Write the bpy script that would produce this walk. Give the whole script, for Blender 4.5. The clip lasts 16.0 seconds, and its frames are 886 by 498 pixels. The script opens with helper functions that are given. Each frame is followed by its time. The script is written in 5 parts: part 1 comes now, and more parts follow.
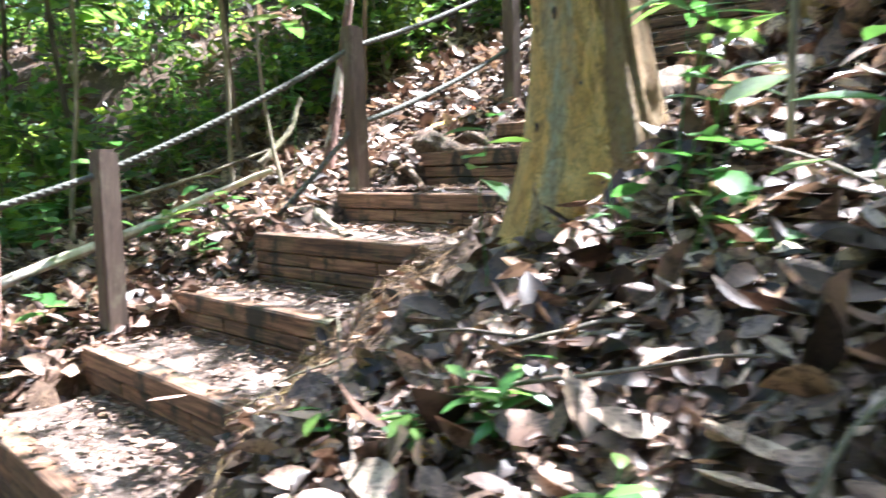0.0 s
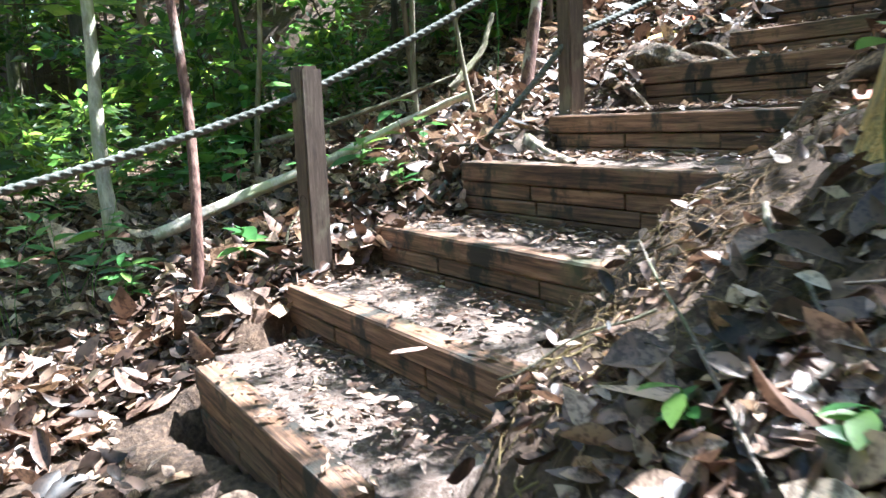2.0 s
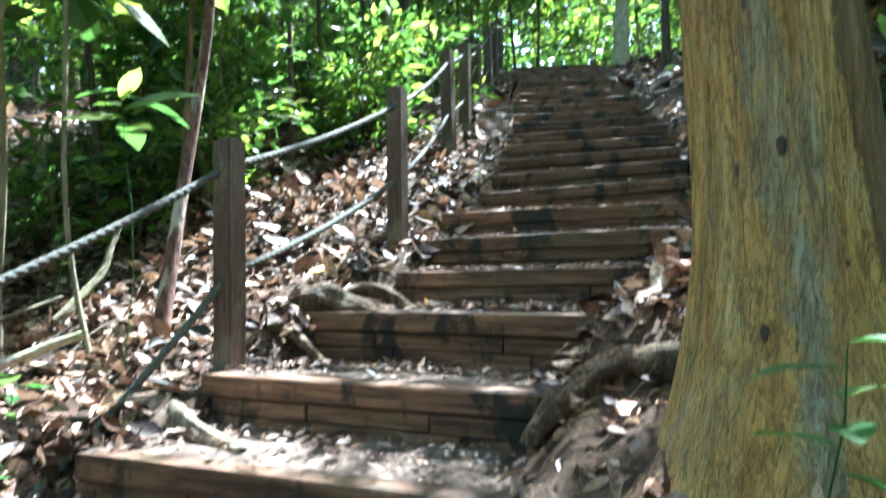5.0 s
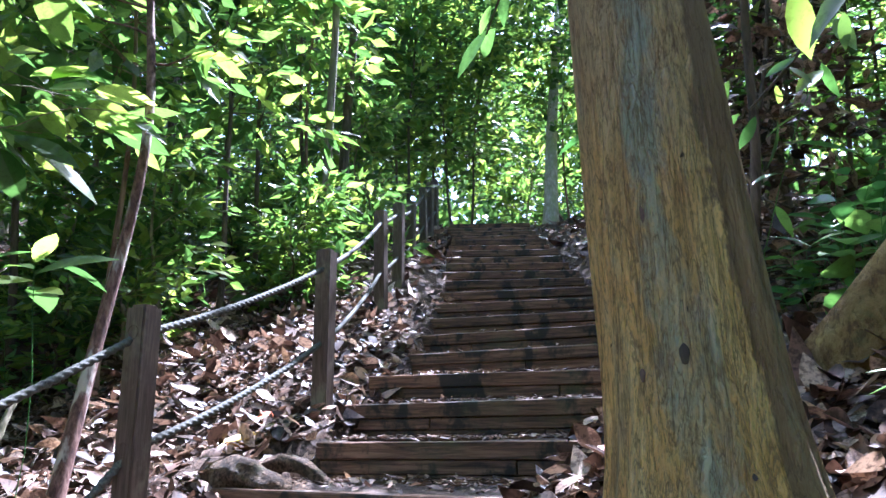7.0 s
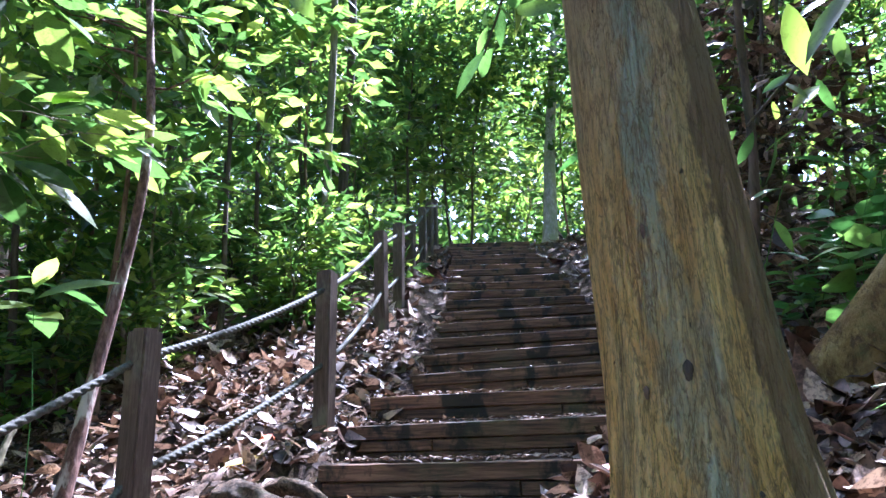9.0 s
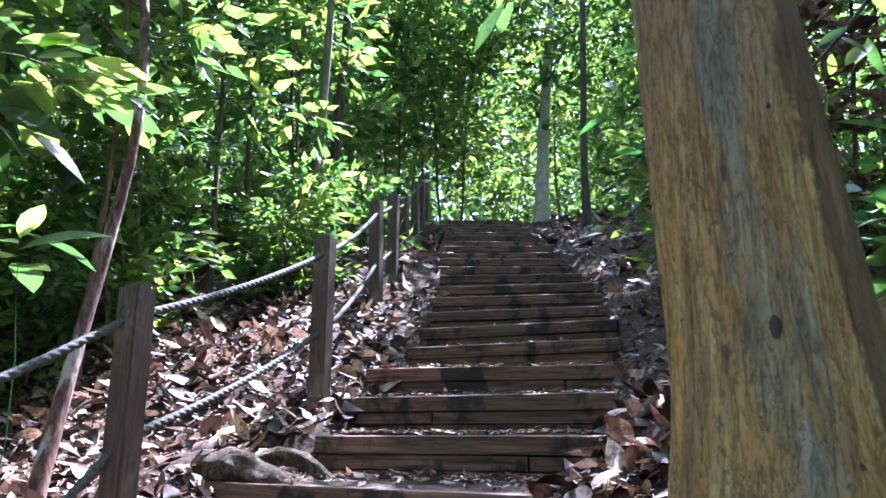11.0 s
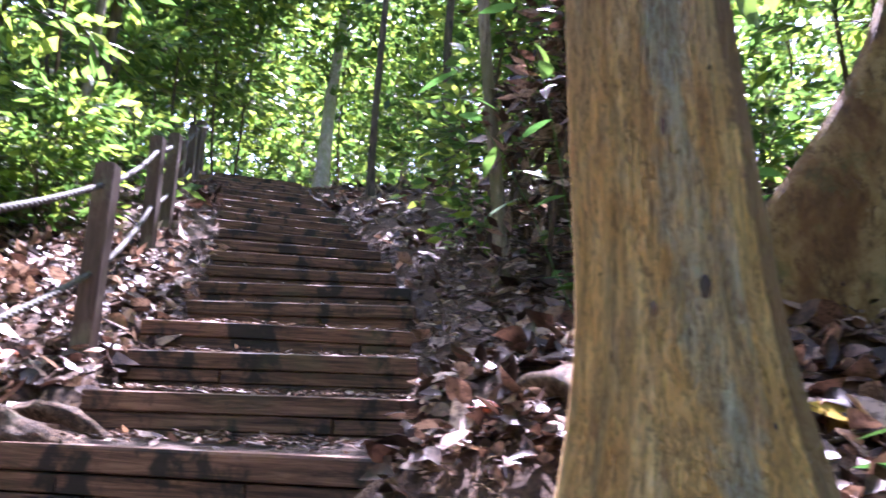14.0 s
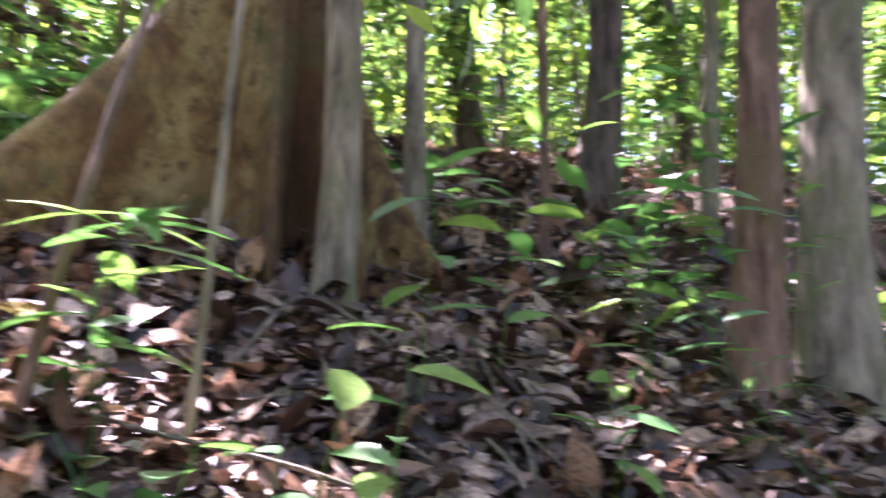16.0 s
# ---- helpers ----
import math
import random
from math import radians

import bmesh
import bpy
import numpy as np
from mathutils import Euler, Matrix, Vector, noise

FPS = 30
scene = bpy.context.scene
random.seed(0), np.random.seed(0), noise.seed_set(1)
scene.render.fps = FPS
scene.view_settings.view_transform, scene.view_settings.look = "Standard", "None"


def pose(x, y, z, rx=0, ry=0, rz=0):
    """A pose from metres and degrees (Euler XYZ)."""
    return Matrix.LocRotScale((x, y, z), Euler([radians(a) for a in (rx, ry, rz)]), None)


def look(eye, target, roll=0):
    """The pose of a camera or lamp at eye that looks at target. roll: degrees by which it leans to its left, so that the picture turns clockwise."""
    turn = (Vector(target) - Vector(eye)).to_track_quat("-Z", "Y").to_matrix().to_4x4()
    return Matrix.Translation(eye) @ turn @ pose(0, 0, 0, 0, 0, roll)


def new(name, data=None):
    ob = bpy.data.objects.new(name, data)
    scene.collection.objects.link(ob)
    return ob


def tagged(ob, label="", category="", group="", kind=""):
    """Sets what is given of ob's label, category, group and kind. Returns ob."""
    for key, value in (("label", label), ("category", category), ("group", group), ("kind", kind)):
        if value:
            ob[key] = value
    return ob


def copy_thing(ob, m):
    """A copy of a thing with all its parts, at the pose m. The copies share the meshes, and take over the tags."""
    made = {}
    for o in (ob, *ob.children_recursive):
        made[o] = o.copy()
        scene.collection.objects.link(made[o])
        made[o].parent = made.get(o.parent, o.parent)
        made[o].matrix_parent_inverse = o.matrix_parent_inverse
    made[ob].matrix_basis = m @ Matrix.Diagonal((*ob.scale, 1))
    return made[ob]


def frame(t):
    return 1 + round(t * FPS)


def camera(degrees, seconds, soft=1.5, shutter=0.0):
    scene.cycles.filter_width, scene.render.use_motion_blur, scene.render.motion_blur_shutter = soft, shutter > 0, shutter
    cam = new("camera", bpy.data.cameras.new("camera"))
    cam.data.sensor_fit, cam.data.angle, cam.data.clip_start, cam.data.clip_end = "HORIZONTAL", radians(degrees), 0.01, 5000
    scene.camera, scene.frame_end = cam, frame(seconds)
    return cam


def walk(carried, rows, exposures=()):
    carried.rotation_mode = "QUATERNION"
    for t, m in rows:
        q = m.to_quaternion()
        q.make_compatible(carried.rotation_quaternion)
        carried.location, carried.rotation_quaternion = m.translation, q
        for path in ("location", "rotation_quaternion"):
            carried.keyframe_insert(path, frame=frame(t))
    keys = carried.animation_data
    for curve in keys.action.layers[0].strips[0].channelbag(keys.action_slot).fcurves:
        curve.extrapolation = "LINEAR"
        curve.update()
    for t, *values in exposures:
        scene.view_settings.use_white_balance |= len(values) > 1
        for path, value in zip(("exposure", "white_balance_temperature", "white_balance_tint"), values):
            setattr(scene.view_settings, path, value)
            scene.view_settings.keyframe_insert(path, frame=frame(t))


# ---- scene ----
cam = camera(62.3, 16.0, soft=1.5, shutter=0.5)
PATH = [
    (0, (0.056, 0.211, 1.156), (0.014, 2.197, 0.929), -2.0),
    (0.5, (-0.099, 0.259, 1.151), (-0.288, 2.235, 0.903), -3.2),
    (1, (-0.16, 0.325, 1.12), (-0.433, 2.285, 0.83), -3.7),
    (1.5, (-0.209, 0.467, 1.094), (-0.608, 2.393, 0.732), -3.5),
    (2, (-0.346, 0.617, 1.075), (-0.763, 2.538, 0.709), -3.1),
    (2.5, (-0.44, 0.763, 1.156), (-0.692, 2.728, 0.884), -4.4),
    (3, (-0.465, 0.858, 1.167), (-0.567, 2.841, 0.93), -2.9),
    (3.5, (-0.439, 1.0, 1.177), (-0.311, 2.986, 0.983), 0.2),
    (4, (-0.476, 1.101, 1.176), (-0.207, 3.076, 1.016), 1.8),
    (4.5, (-0.527, 1.255, 1.236), (-0.05, 3.195, 1.151), -0.1),
    (5, (-0.55, 1.28, 1.337), (0.07, 3.18, 1.429), -1.0),
    (5.2, (-0.541, 1.288, 1.364), (0.101, 3.173, 1.545), -0.9),
    (7.3, (-0.496, 1.27, 1.43), (0.279, 3.047, 1.922), -0.8),
    (7.5, (-0.495, 1.269, 1.43), (0.285, 3.041, 1.928), -0.8),
    (8, (-0.503, 1.269, 1.43), (0.28, 3.036, 1.944), -0.7),
    (8.5, (-0.504, 1.271, 1.429), (0.267, 3.037, 1.964), -0.9),
    (9, (-0.5, 1.274, 1.429), (0.259, 3.045, 1.964), -1.5),
    (9.5, (-0.495, 1.26, 1.423), (0.272, 3.032, 1.942), -1.4),
    (11.8, (-0.588, 1.618, 1.377), (0.296, 3.347, 1.856), 2.5),
    (12, (-0.606, 1.647, 1.371), (0.31, 3.36, 1.848), 3.3),
    (12.5, (-0.675, 1.735, 1.384), (0.383, 3.368, 1.848), 1.6),
    (13, (-0.714, 1.789, 1.379), (0.483, 3.327, 1.828), 0.3),
    (13.5, (-0.699, 1.784, 1.38), (0.571, 3.266, 1.815), 0.8),
    (14, (-0.651, 1.735, 1.367), (0.701, 3.148, 1.789), 1.9),
    (14.5, (-0.582, 1.65, 1.358), (0.939, 2.887, 1.757), 3.0),
    (15, (-0.494, 1.537, 1.345), (1.234, 2.475, 1.71), 3.6),
    (15.5, (-0.447, 1.443, 1.329), (1.438, 2.02, 1.668), 3.2),
    (16, (-0.44, 1.379, 1.314), (1.533, 1.496, 1.621), 2.1),
]
walk(cam, [(t, look(eye, target, roll)) for t, eye, target, roll in PATH],
     exposures=[(0, 3.6, 5650, 14), (2, 3.25, 5400, 7), (3.3, 2.9, 5350, 2), (4.5, 3.2, 5350, 1), (5.2, 3.3, 5200, 1), (7.4, 3.0, 5000, 27), (9.7, 3.0, 5000, 27), (12, 3.1, 5050, 28), (12.6, 3.1, 5500, 41), (14, 3.35, 5500, 45), (15, 3.75, 6000, 50), (16, 3.85, 5850, 45)])

# ---- light ----
SUN_AZ, SUN_EL = 50.0, 58.0          # degrees from +y towards +x; above the horizon
TO_SUN = Vector((math.sin(radians(SUN_AZ)) * math.cos(radians(SUN_EL)),
                 math.cos(radians(SUN_AZ)) * math.cos(radians(SUN_EL)), math.sin(radians(SUN_EL))))
world = bpy.data.worlds.new("sky")
scene.world = world
world.use_nodes = True
sky = world.node_tree.nodes.new("ShaderNodeTexSky")
sky.sky_type, sky.sun_disc = "NISHITA", False
sky.sun_elevation, sky.sun_rotation = radians(SUN_EL), radians(SUN_AZ)
sky.air_density, sky.dust_density = 1.0, 2.0
world.node_tree.nodes["Background"].inputs["Strength"].default_value = 0.10
world.node_tree.links.new(sky.outputs[0], world.node_tree.nodes["Background"].inputs["Color"])
sun = new("sun", bpy.data.lights.new("sun", "SUN"))
sun.data.energy, sun.data.angle, sun.data.color = 5.0, radians(0.55), (1.0, 0.96, 0.90)
sun.matrix_world = look(TO_SUN * 40, (0, 0, 0))


# ---- materials ----
def material(name, build, rough=0.8):
    """A node material; build(nodes, link) returns the colour socket and, if any, the height socket and its strength."""
    m = bpy.data.materials.new(name)
    m.use_nodes = True
    nt = m.node_tree
    bsdf = nt.nodes["Principled BSDF"]
    bsdf.inputs["Roughness"].default_value = rough
    bsdf.inputs["Specular IOR Level"].default_value = 0.35

    def node(kind, **kw):
        n = nt.nodes.new("ShaderNode" + kind)
        for k, v in kw.items():
            if k in n.inputs:
                n.inputs[k].default_value = v
        return n
    colour, height, strength, dist = build(node, nt.links.new, nt)
    nt.links.new(colour, bsdf.inputs["Base Color"])
    if height is not None:
        b = node("Bump", Strength=strength, Distance=dist)
        nt.links.new(height, b.inputs["Height"])
        nt.links.new(b.outputs[0], bsdf.inputs["Normal"])
    return m


def ramp(nt, link, fac, stops):
    r = nt.nodes.new("ShaderNodeValToRGB")
    el = r.color_ramp.elements
    while len(el) < len(stops):
        el.new(0.5)
    for e, (p, c) in zip(el, stops):
        e.position, e.color = p, (*c, 1)
    link(fac, r.inputs[0])
    return r.outputs[0]


def mixed(nt, link, fac, a, b, mode="MIX"):
    m = nt.nodes.new("ShaderNodeMix")
    m.data_type, m.blend_type = "RGBA", mode
    if isinstance(fac, float):
        m.inputs[0].default_value = fac
    else:
        link(fac, m.inputs[0])
    for sock, v in ((m.inputs[6], a), (m.inputs[7], b)):
        if isinstance(v, tuple):
            sock.default_value = (*v, 1)
        else:
            link(v, sock)
    return m.outputs[2]


def coords(nt, link, scale=(1, 1, 1), world_space=False):
    """Object or world coordinates, stretched."""
    if world_space:
        c = nt.nodes.new("ShaderNodeNewGeometry").outputs["Position"]
    else:
        c = nt.nodes.new("ShaderNodeTexCoord").outputs["Object"]
    mp = nt.nodes.new("ShaderNodeMapping")
    mp.inputs["Scale"].default_value = scale
    link(c, mp.inputs[0])
    return mp.outputs[0]


def noisy(nt, link, vec, scale, detail=4.0, rough=0.6, distort=0.0):
    n = nt.nodes.new("ShaderNodeTexNoise")
    n.inputs["Scale"].default_value, n.inputs["Detail"].default_value = scale, detail
    n.inputs["Roughness"].default_value, n.inputs["Distortion"].default_value = rough, distort
    link(vec, n.inputs["Vector"])
    return n.outputs["Fac"]


def added(nt, link, a, b, op="ADD"):
    h = nt.nodes.new("ShaderNodeMath")
    h.operation = op
    for sock, v in ((h.inputs[0], a), (h.inputs[1], b)):
        if isinstance(v, (int, float)):
            sock.default_value = v
        else:
            link(v, sock)
    return h.outputs[0]


def timber(node, link, nt):
    rnd = nt.nodes.new("ShaderNodeObjectInfo").outputs["Random"]
    own = nt.nodes.new("ShaderNodeVectorMath")
    own.operation = "ADD"
    link(nt.nodes.new("ShaderNodeTexCoord").outputs["Object"], own.inputs[0])
    link(added(nt, link, rnd, 37.0, "MULTIPLY"), own.inputs[1])
    mp = nt.nodes.new("ShaderNodeMapping")
    mp.inputs["Scale"].default_value = (1.6, 26, 26)
    link(own.outputs[0], mp.inputs[0])
    grain = noisy(nt, link, mp.outputs[0], 2.0, 7, 0.7, 0.5)
    stain = noisy(nt, link, coords(nt, link, (1, 1, 0.7), True), 5.5, 5, 0.65)
    base = ramp(nt, link, grain, [(0.38, (0.05, 0.031, 0.022)), (0.5, (0.145, 0.082, 0.052)), (0.63, (0.26, 0.158, 0.10))])
    tint = ramp(nt, link, rnd, [(0.0, (0.72, 0.66, 0.6)), (0.5, (1.0, 0.95, 0.88)), (1.0, (1.15, 0.98, 0.85))])
    c = mixed(nt, link, 1.0, base, tint, "MULTIPLY")
    dark = ramp(nt, link, stain, [(0.52, (0, 0, 0)), (0.60, (0.92, 0.92, 0.92))])
    c = mixed(nt, link, dark, c, (0.018, 0.018, 0.014))
    moss = ramp(nt, link, noisy(nt, link, coords(nt, link, (1, 1, 1), True), 3.1, 4), [(0.55, (0, 0, 0)), (0.75, (0.6, 0.6, 0.6))])
    c = mixed(nt, link, moss, c, (0.09, 0.095, 0.045))
    return c, grain, 0.5, 0.006


def post_wood(node, link, nt):
    grain = noisy(nt, link, coords(nt, link, (34, 34, 2.6)), 2.0, 7, 0.75, 0.8)
    base = ramp(nt, link, grain, [(0.36, (0.05, 0.034, 0.028)), (0.5, (0.092, 0.064, 0.05)), (0.66, (0.145, 0.108, 0.084))])
    wear = ramp(nt, link, noisy(nt, link, coords(nt, link, (1, 1, 0.6)), 6.0, 5), [(0.52, (0, 0, 0)), (0.62, (0.65, 0.65, 0.65))])
    c = mixed(nt, link, wear, base, (0.21, 0.19, 0.13))
    return c, grain, 0.3, 0.002


def soil(node, link, nt):
    w = coords(nt, link, (1, 1, 1), True)
    a, b = noisy(nt, link, w, 1.3, 5), noisy(nt, link, w, 38.0, 7, 0.7)
    crumb = noisy(nt, link, w, 120.0, 5, 0.7)
    c = ramp(nt, link, b, [(0.38, (0.02, 0.013, 0.009)), (0.5, (0.062, 0.039, 0.026)), (0.62, (0.14, 0.092, 0.06))])
    c = mixed(nt, link, ramp(nt, link, a, [(0.4, (0, 0, 0)), (0.65, (0.65, 0.65, 0.65))]), c, (0.10, 0.058, 0.033))
    c = mixed(nt, link, ramp(nt, link, crumb, [(0.62, (0, 0, 0)), (0.7, (0.7, 0.7, 0.7))]), c, (0.20, 0.15, 0.11))
    return c, b, 1.0, 0.03


def tread_soil(node, link, nt):
    w = coords(nt, link, (1, 1, 1), True)
    a, b = noisy(nt, link, w, 6.0, 6, 0.7), noisy(nt, link, w, 60.0, 6, 0.75)
    c = ramp(nt, link, a, [(0.40, (0.085, 0.062, 0.05)), (0.5, (0.20, 0.152, 0.125)), (0.62, (0.34, 0.27, 0.23))])
    c = mixed(nt, link, ramp(nt, link, b, [(0.4, (1, 1, 1)), (0.6, (0, 0, 0))]), c, (0.09, 0.06, 0.045))
    return c, b, 0.9, 0.015


def bearing(nt, link, lean_x, lean_y, turn, wander):
    """Angle in radians round a leaning trunk, from the given bearing, wandering a little."""
    sep = nt.nodes.new("ShaderNodeSeparateXYZ")
    link(nt.nodes.new("ShaderNodeTexCoord").outputs["Object"], sep.inputs[0])
    px = added(nt, link, sep.outputs[0], added(nt, link, sep.outputs[2], lean_x, "MULTIPLY"), "SUBTRACT")
    py = added(nt, link, sep.outputs[1], added(nt, link, sep.outputs[2], lean_y, "MULTIPLY"), "SUBTRACT")
    c, s = math.cos(turn), math.sin(turn)
    fx = added(nt, link, added(nt, link, px, c, "MULTIPLY"), added(nt, link, py, s, "MULTIPLY"))
    fy = added(nt, link, added(nt, link, py, c, "MULTIPLY"), added(nt, link, px, s, "MULTIPLY"), "SUBTRACT")
    ang = added(nt, link, fy, fx, "ARCTAN2")
    n = noisy(nt, link, coords(nt, link, (1, 1, 0.45)), 5.0, 6, 0.7, 0.6)
    return added(nt, link, ang, added(nt, link, added(nt, link, n, -0.5), wander, "MULTIPLY")), sep.outputs[2]


def bark_pale_flaking(node, link, nt):
    fine = noisy(nt, link, coords(nt, link, (1, 1, 0.14)), 58.0, 4, 0.6, 0.5)
    fine = added(nt, link, added(nt, link, fine, -0.5), 0, "ABSOLUTE")
    flake = noisy(nt, link, coords(nt, link, (1, 1, 0.11)), 26.0, 6, 0.65, 0.8)
    flake = added(nt, link, added(nt, link, flake, -0.5), 0, "ABSOLUTE")
    grit = noisy(nt, link, coords(nt, link, (1, 1, 0.4)), 160.0, 5, 0.7)
    mid = noisy(nt, link, coords(nt, link, (1, 1, 0.4)), 7.0, 6, 0.7, 0.8)
    c = ramp(nt, link, mid, [(0.34, (0.64, 0.35, 0.10)), (0.43, (0.85, 0.52, 0.16)), (0.52, (0.90, 0.60, 0.21)), (0.60, (0.88, 0.64, 0.27)), (0.68, (0.80, 0.64, 0.36))])
    ang, z = bearing(nt, link, -0.055, 0.04, -2.36, 1.5)
    # greyer weathered bark higher up the stem
    up = noisy(nt, link, coords(nt, link, (1, 1, 0.5)), 3.0, 6, 0.7)
    grey = ramp(nt, link, added(nt, link, added(nt, link, z, 0.42, "MULTIPLY"), added(nt, link, up, 0.5, "MULTIPLY")), [(0.54, (0, 0, 0)), (0.86, (0.85, 0.85, 0.85))])
    c = mixed(nt, link, grey, c, (0.50, 0.36, 0.21))
    # brown bark that has not flaked off, on one side
    brown = ramp(nt, link, added(nt, link, added(nt, link, ang, 0.4, "MULTIPLY"), 0.5), [(0.76, (0, 0, 0)), (0.79, (0.8, 0.8, 0.8))])
    c = mixed(nt, link, brown, c, (0.24, 0.15, 0.085))
    # grey-green lichen streak running down the stem
    streak = added(nt, link, ang, ang, "MULTIPLY")
    lich = ramp(nt, link, streak, [(0.002, (0.85, 0.85, 0.85)), (0.06, (0, 0, 0))])
    patch = ramp(nt, link, noisy(nt, link, coords(nt, link, (1, 1, 0.3)), 9.0, 6, 0.7, 0.4), [(0.36, (0.15, 0.15, 0.15)), (0.52, (1, 1, 1))])
    c = mixed(nt, link, mixed(nt, link, 1.0, lich, patch, "MULTIPLY"), c, (0.42, 0.45, 0.32))
    thin = ramp(nt, link, noisy(nt, link, coords(nt, link, (2.4, 2.4, 0.25)), 4.0, 6, 0.7, 0.5), [(0.57, (0, 0, 0)), (0.66, (0.55, 0.55, 0.55))])
    c = mixed(nt, link, thin, c, (0.24, 0.26, 0.16))
    dark = ramp(nt, link, noisy(nt, link, coords(nt, link, (1.5, 1.5, 0.3)), 5.3, 7, 0.75, 0.6), [(0.62, (0, 0, 0)), (0.67, (0.8, 0.8, 0.8))])
    c = mixed(nt, link, dark, c, (0.17, 0.085, 0.05))
    c = mixed(nt, link, ramp(nt, link, flake, [(0.003, (0.55, 0.55, 0.55)), (0.022, (0, 0, 0))]), c, (0.26, 0.15, 0.065))
    c = mixed(nt, link, ramp(nt, link, grit, [(0.40, (0.4, 0.4, 0.4)), (0.49, (0, 0, 0))]), c, (0.30, 0.18, 0.08))
    crack = ramp(nt, link, fine, [(0.003, (0.65, 0.65, 0.65)), (0.03, (0, 0, 0))])
    c = mixed(nt, link, crack, c, (0.17, 0.10, 0.045))
    speck = ramp(nt, link, noisy(nt, link, coords(nt, link, (1, 1, 0.5)), 38.0, 3), [(0.70, (0, 0, 0)), (0.74, (0.9, 0.9, 0.9))])
    c = mixed(nt, link, speck, c, (0.05, 0.033, 0.022))
    deep = added(nt, link, added(nt, link, fine, 0.09, "MINIMUM"), added(nt, link, flake, 0.09, "MINIMUM"))
    return c, added(nt, link, deep, added(nt, link, grit, 0.12, "MULTIPLY")), 1.0, 0.09


def bark_patchy(node, link, nt):
    fine = noisy(nt, link, coords(nt, link, (1, 1, 0.3)), 40.0, 5, 0.7, 0.3)
    c = ramp(nt, link, fine, [(0.38, (0.05, 0.024, 0.018)), (0.5, (0.13, 0.066, 0.05)), (0.62, (0.22, 0.13, 0.10))])
    pale = ramp(nt, link, noisy(nt, link, coords(nt, link, (1, 1, 0.35)), 7.0, 5, 0.65), [(0.55, (0, 0, 0)), (0.62, (0.9, 0.9, 0.9))])
    c = mixed(nt, link, pale, c, (0.46, 0.40, 0.34))
    return c, fine, 0.7, 0.01


def bark_buttress(node, link, nt):
    fine = noisy(nt, link, coords(nt, link, (1, 1, 0.5)), 30.0, 7, 0.75, 0.4)
    mid = noisy(nt, link, coords(nt, link, (1, 1, 0.6)), 5.0, 6, 0.7, 0.8)
    c = ramp(nt, link, mid, [(0.36, (0.08, 0.042, 0.015)), (0.45, (0.22, 0.135, 0.045)), (0.54, (0.36, 0.26, 0.095)), (0.64, (0.43, 0.33, 0.15))])
    c = mixed(nt, link, ramp(nt, link, fine, [(0.40, (0.75, 0.75, 0.75)), (0.49, (0, 0, 0))]), c, (0.07, 0.042, 0.018))
    # dark red-brown in the recess between two buttresses: its shade, put into the colour
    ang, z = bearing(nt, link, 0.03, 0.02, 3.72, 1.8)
    fold_shade = ramp(nt, link, added(nt, link, ang, ang, "MULTIPLY"), [(0.0, (0.8, 0.8, 0.8)), (0.26, (0, 0, 0))])
    c = mixed(nt, link, fold_shade, c, (0.085, 0.038, 0.018))
    brown = ramp(nt, link, noisy(nt, link, coords(nt, link, (1, 1, 0.35)), 2.1, 6, 0.65, 0.5), [(0.50, (0, 0, 0)), (0.60, (0.75, 0.75, 0.75))])
    c = mixed(nt, link, brown, c, (0.17, 0.08, 0.025))
    moss = ramp(nt, link, noisy(nt, link, coords(nt, link, (1, 1, 1)), 3.7, 6, 0.7), [(0.54, (0, 0, 0)), (0.64, (0.75, 0.75, 0.75))])
    c = mixed(nt, link, moss, c, (0.10, 0.115, 0.04))
    pale = ramp(nt, link, noisy(nt, link, coords(nt, link, (1, 1, 0.7)), 14.0, 5, 0.7), [(0.66, (0, 0, 0)), (0.72, (0.7, 0.7, 0.7))])
    c = mixed(nt, link, pale, c, (0.42, 0.37, 0.2))
    return c, fine, 1.0, 0.03


def bark(dark, light, stretch=0.2, scale=22.0):
    def build(node, link, nt):
        fine = noisy(nt, link, coords(nt, link, (1, 1, stretch)), scale, 6, 0.7, 0.3)
        patch = noisy(nt, link, coords(nt, link, (1, 1, 0.5)), 3.3, 6, 0.7)
        mid = tuple(0.5 * (a + b) for a, b in zip(dark, light))
        c = ramp(nt, link, fine, [(0.38, dark), (0.5, mid), (0.62, light)])
        c = mixed(nt, link, ramp(nt, link, patch, [(0.47, (0, 0, 0)), (0.56, (0.75, 0.75, 0.75))]), c, (mid[0] * 0.7, mid[1] * 0.85, mid[2] * 0.55))
        return c, fine, 0.8, 0.015
    return build


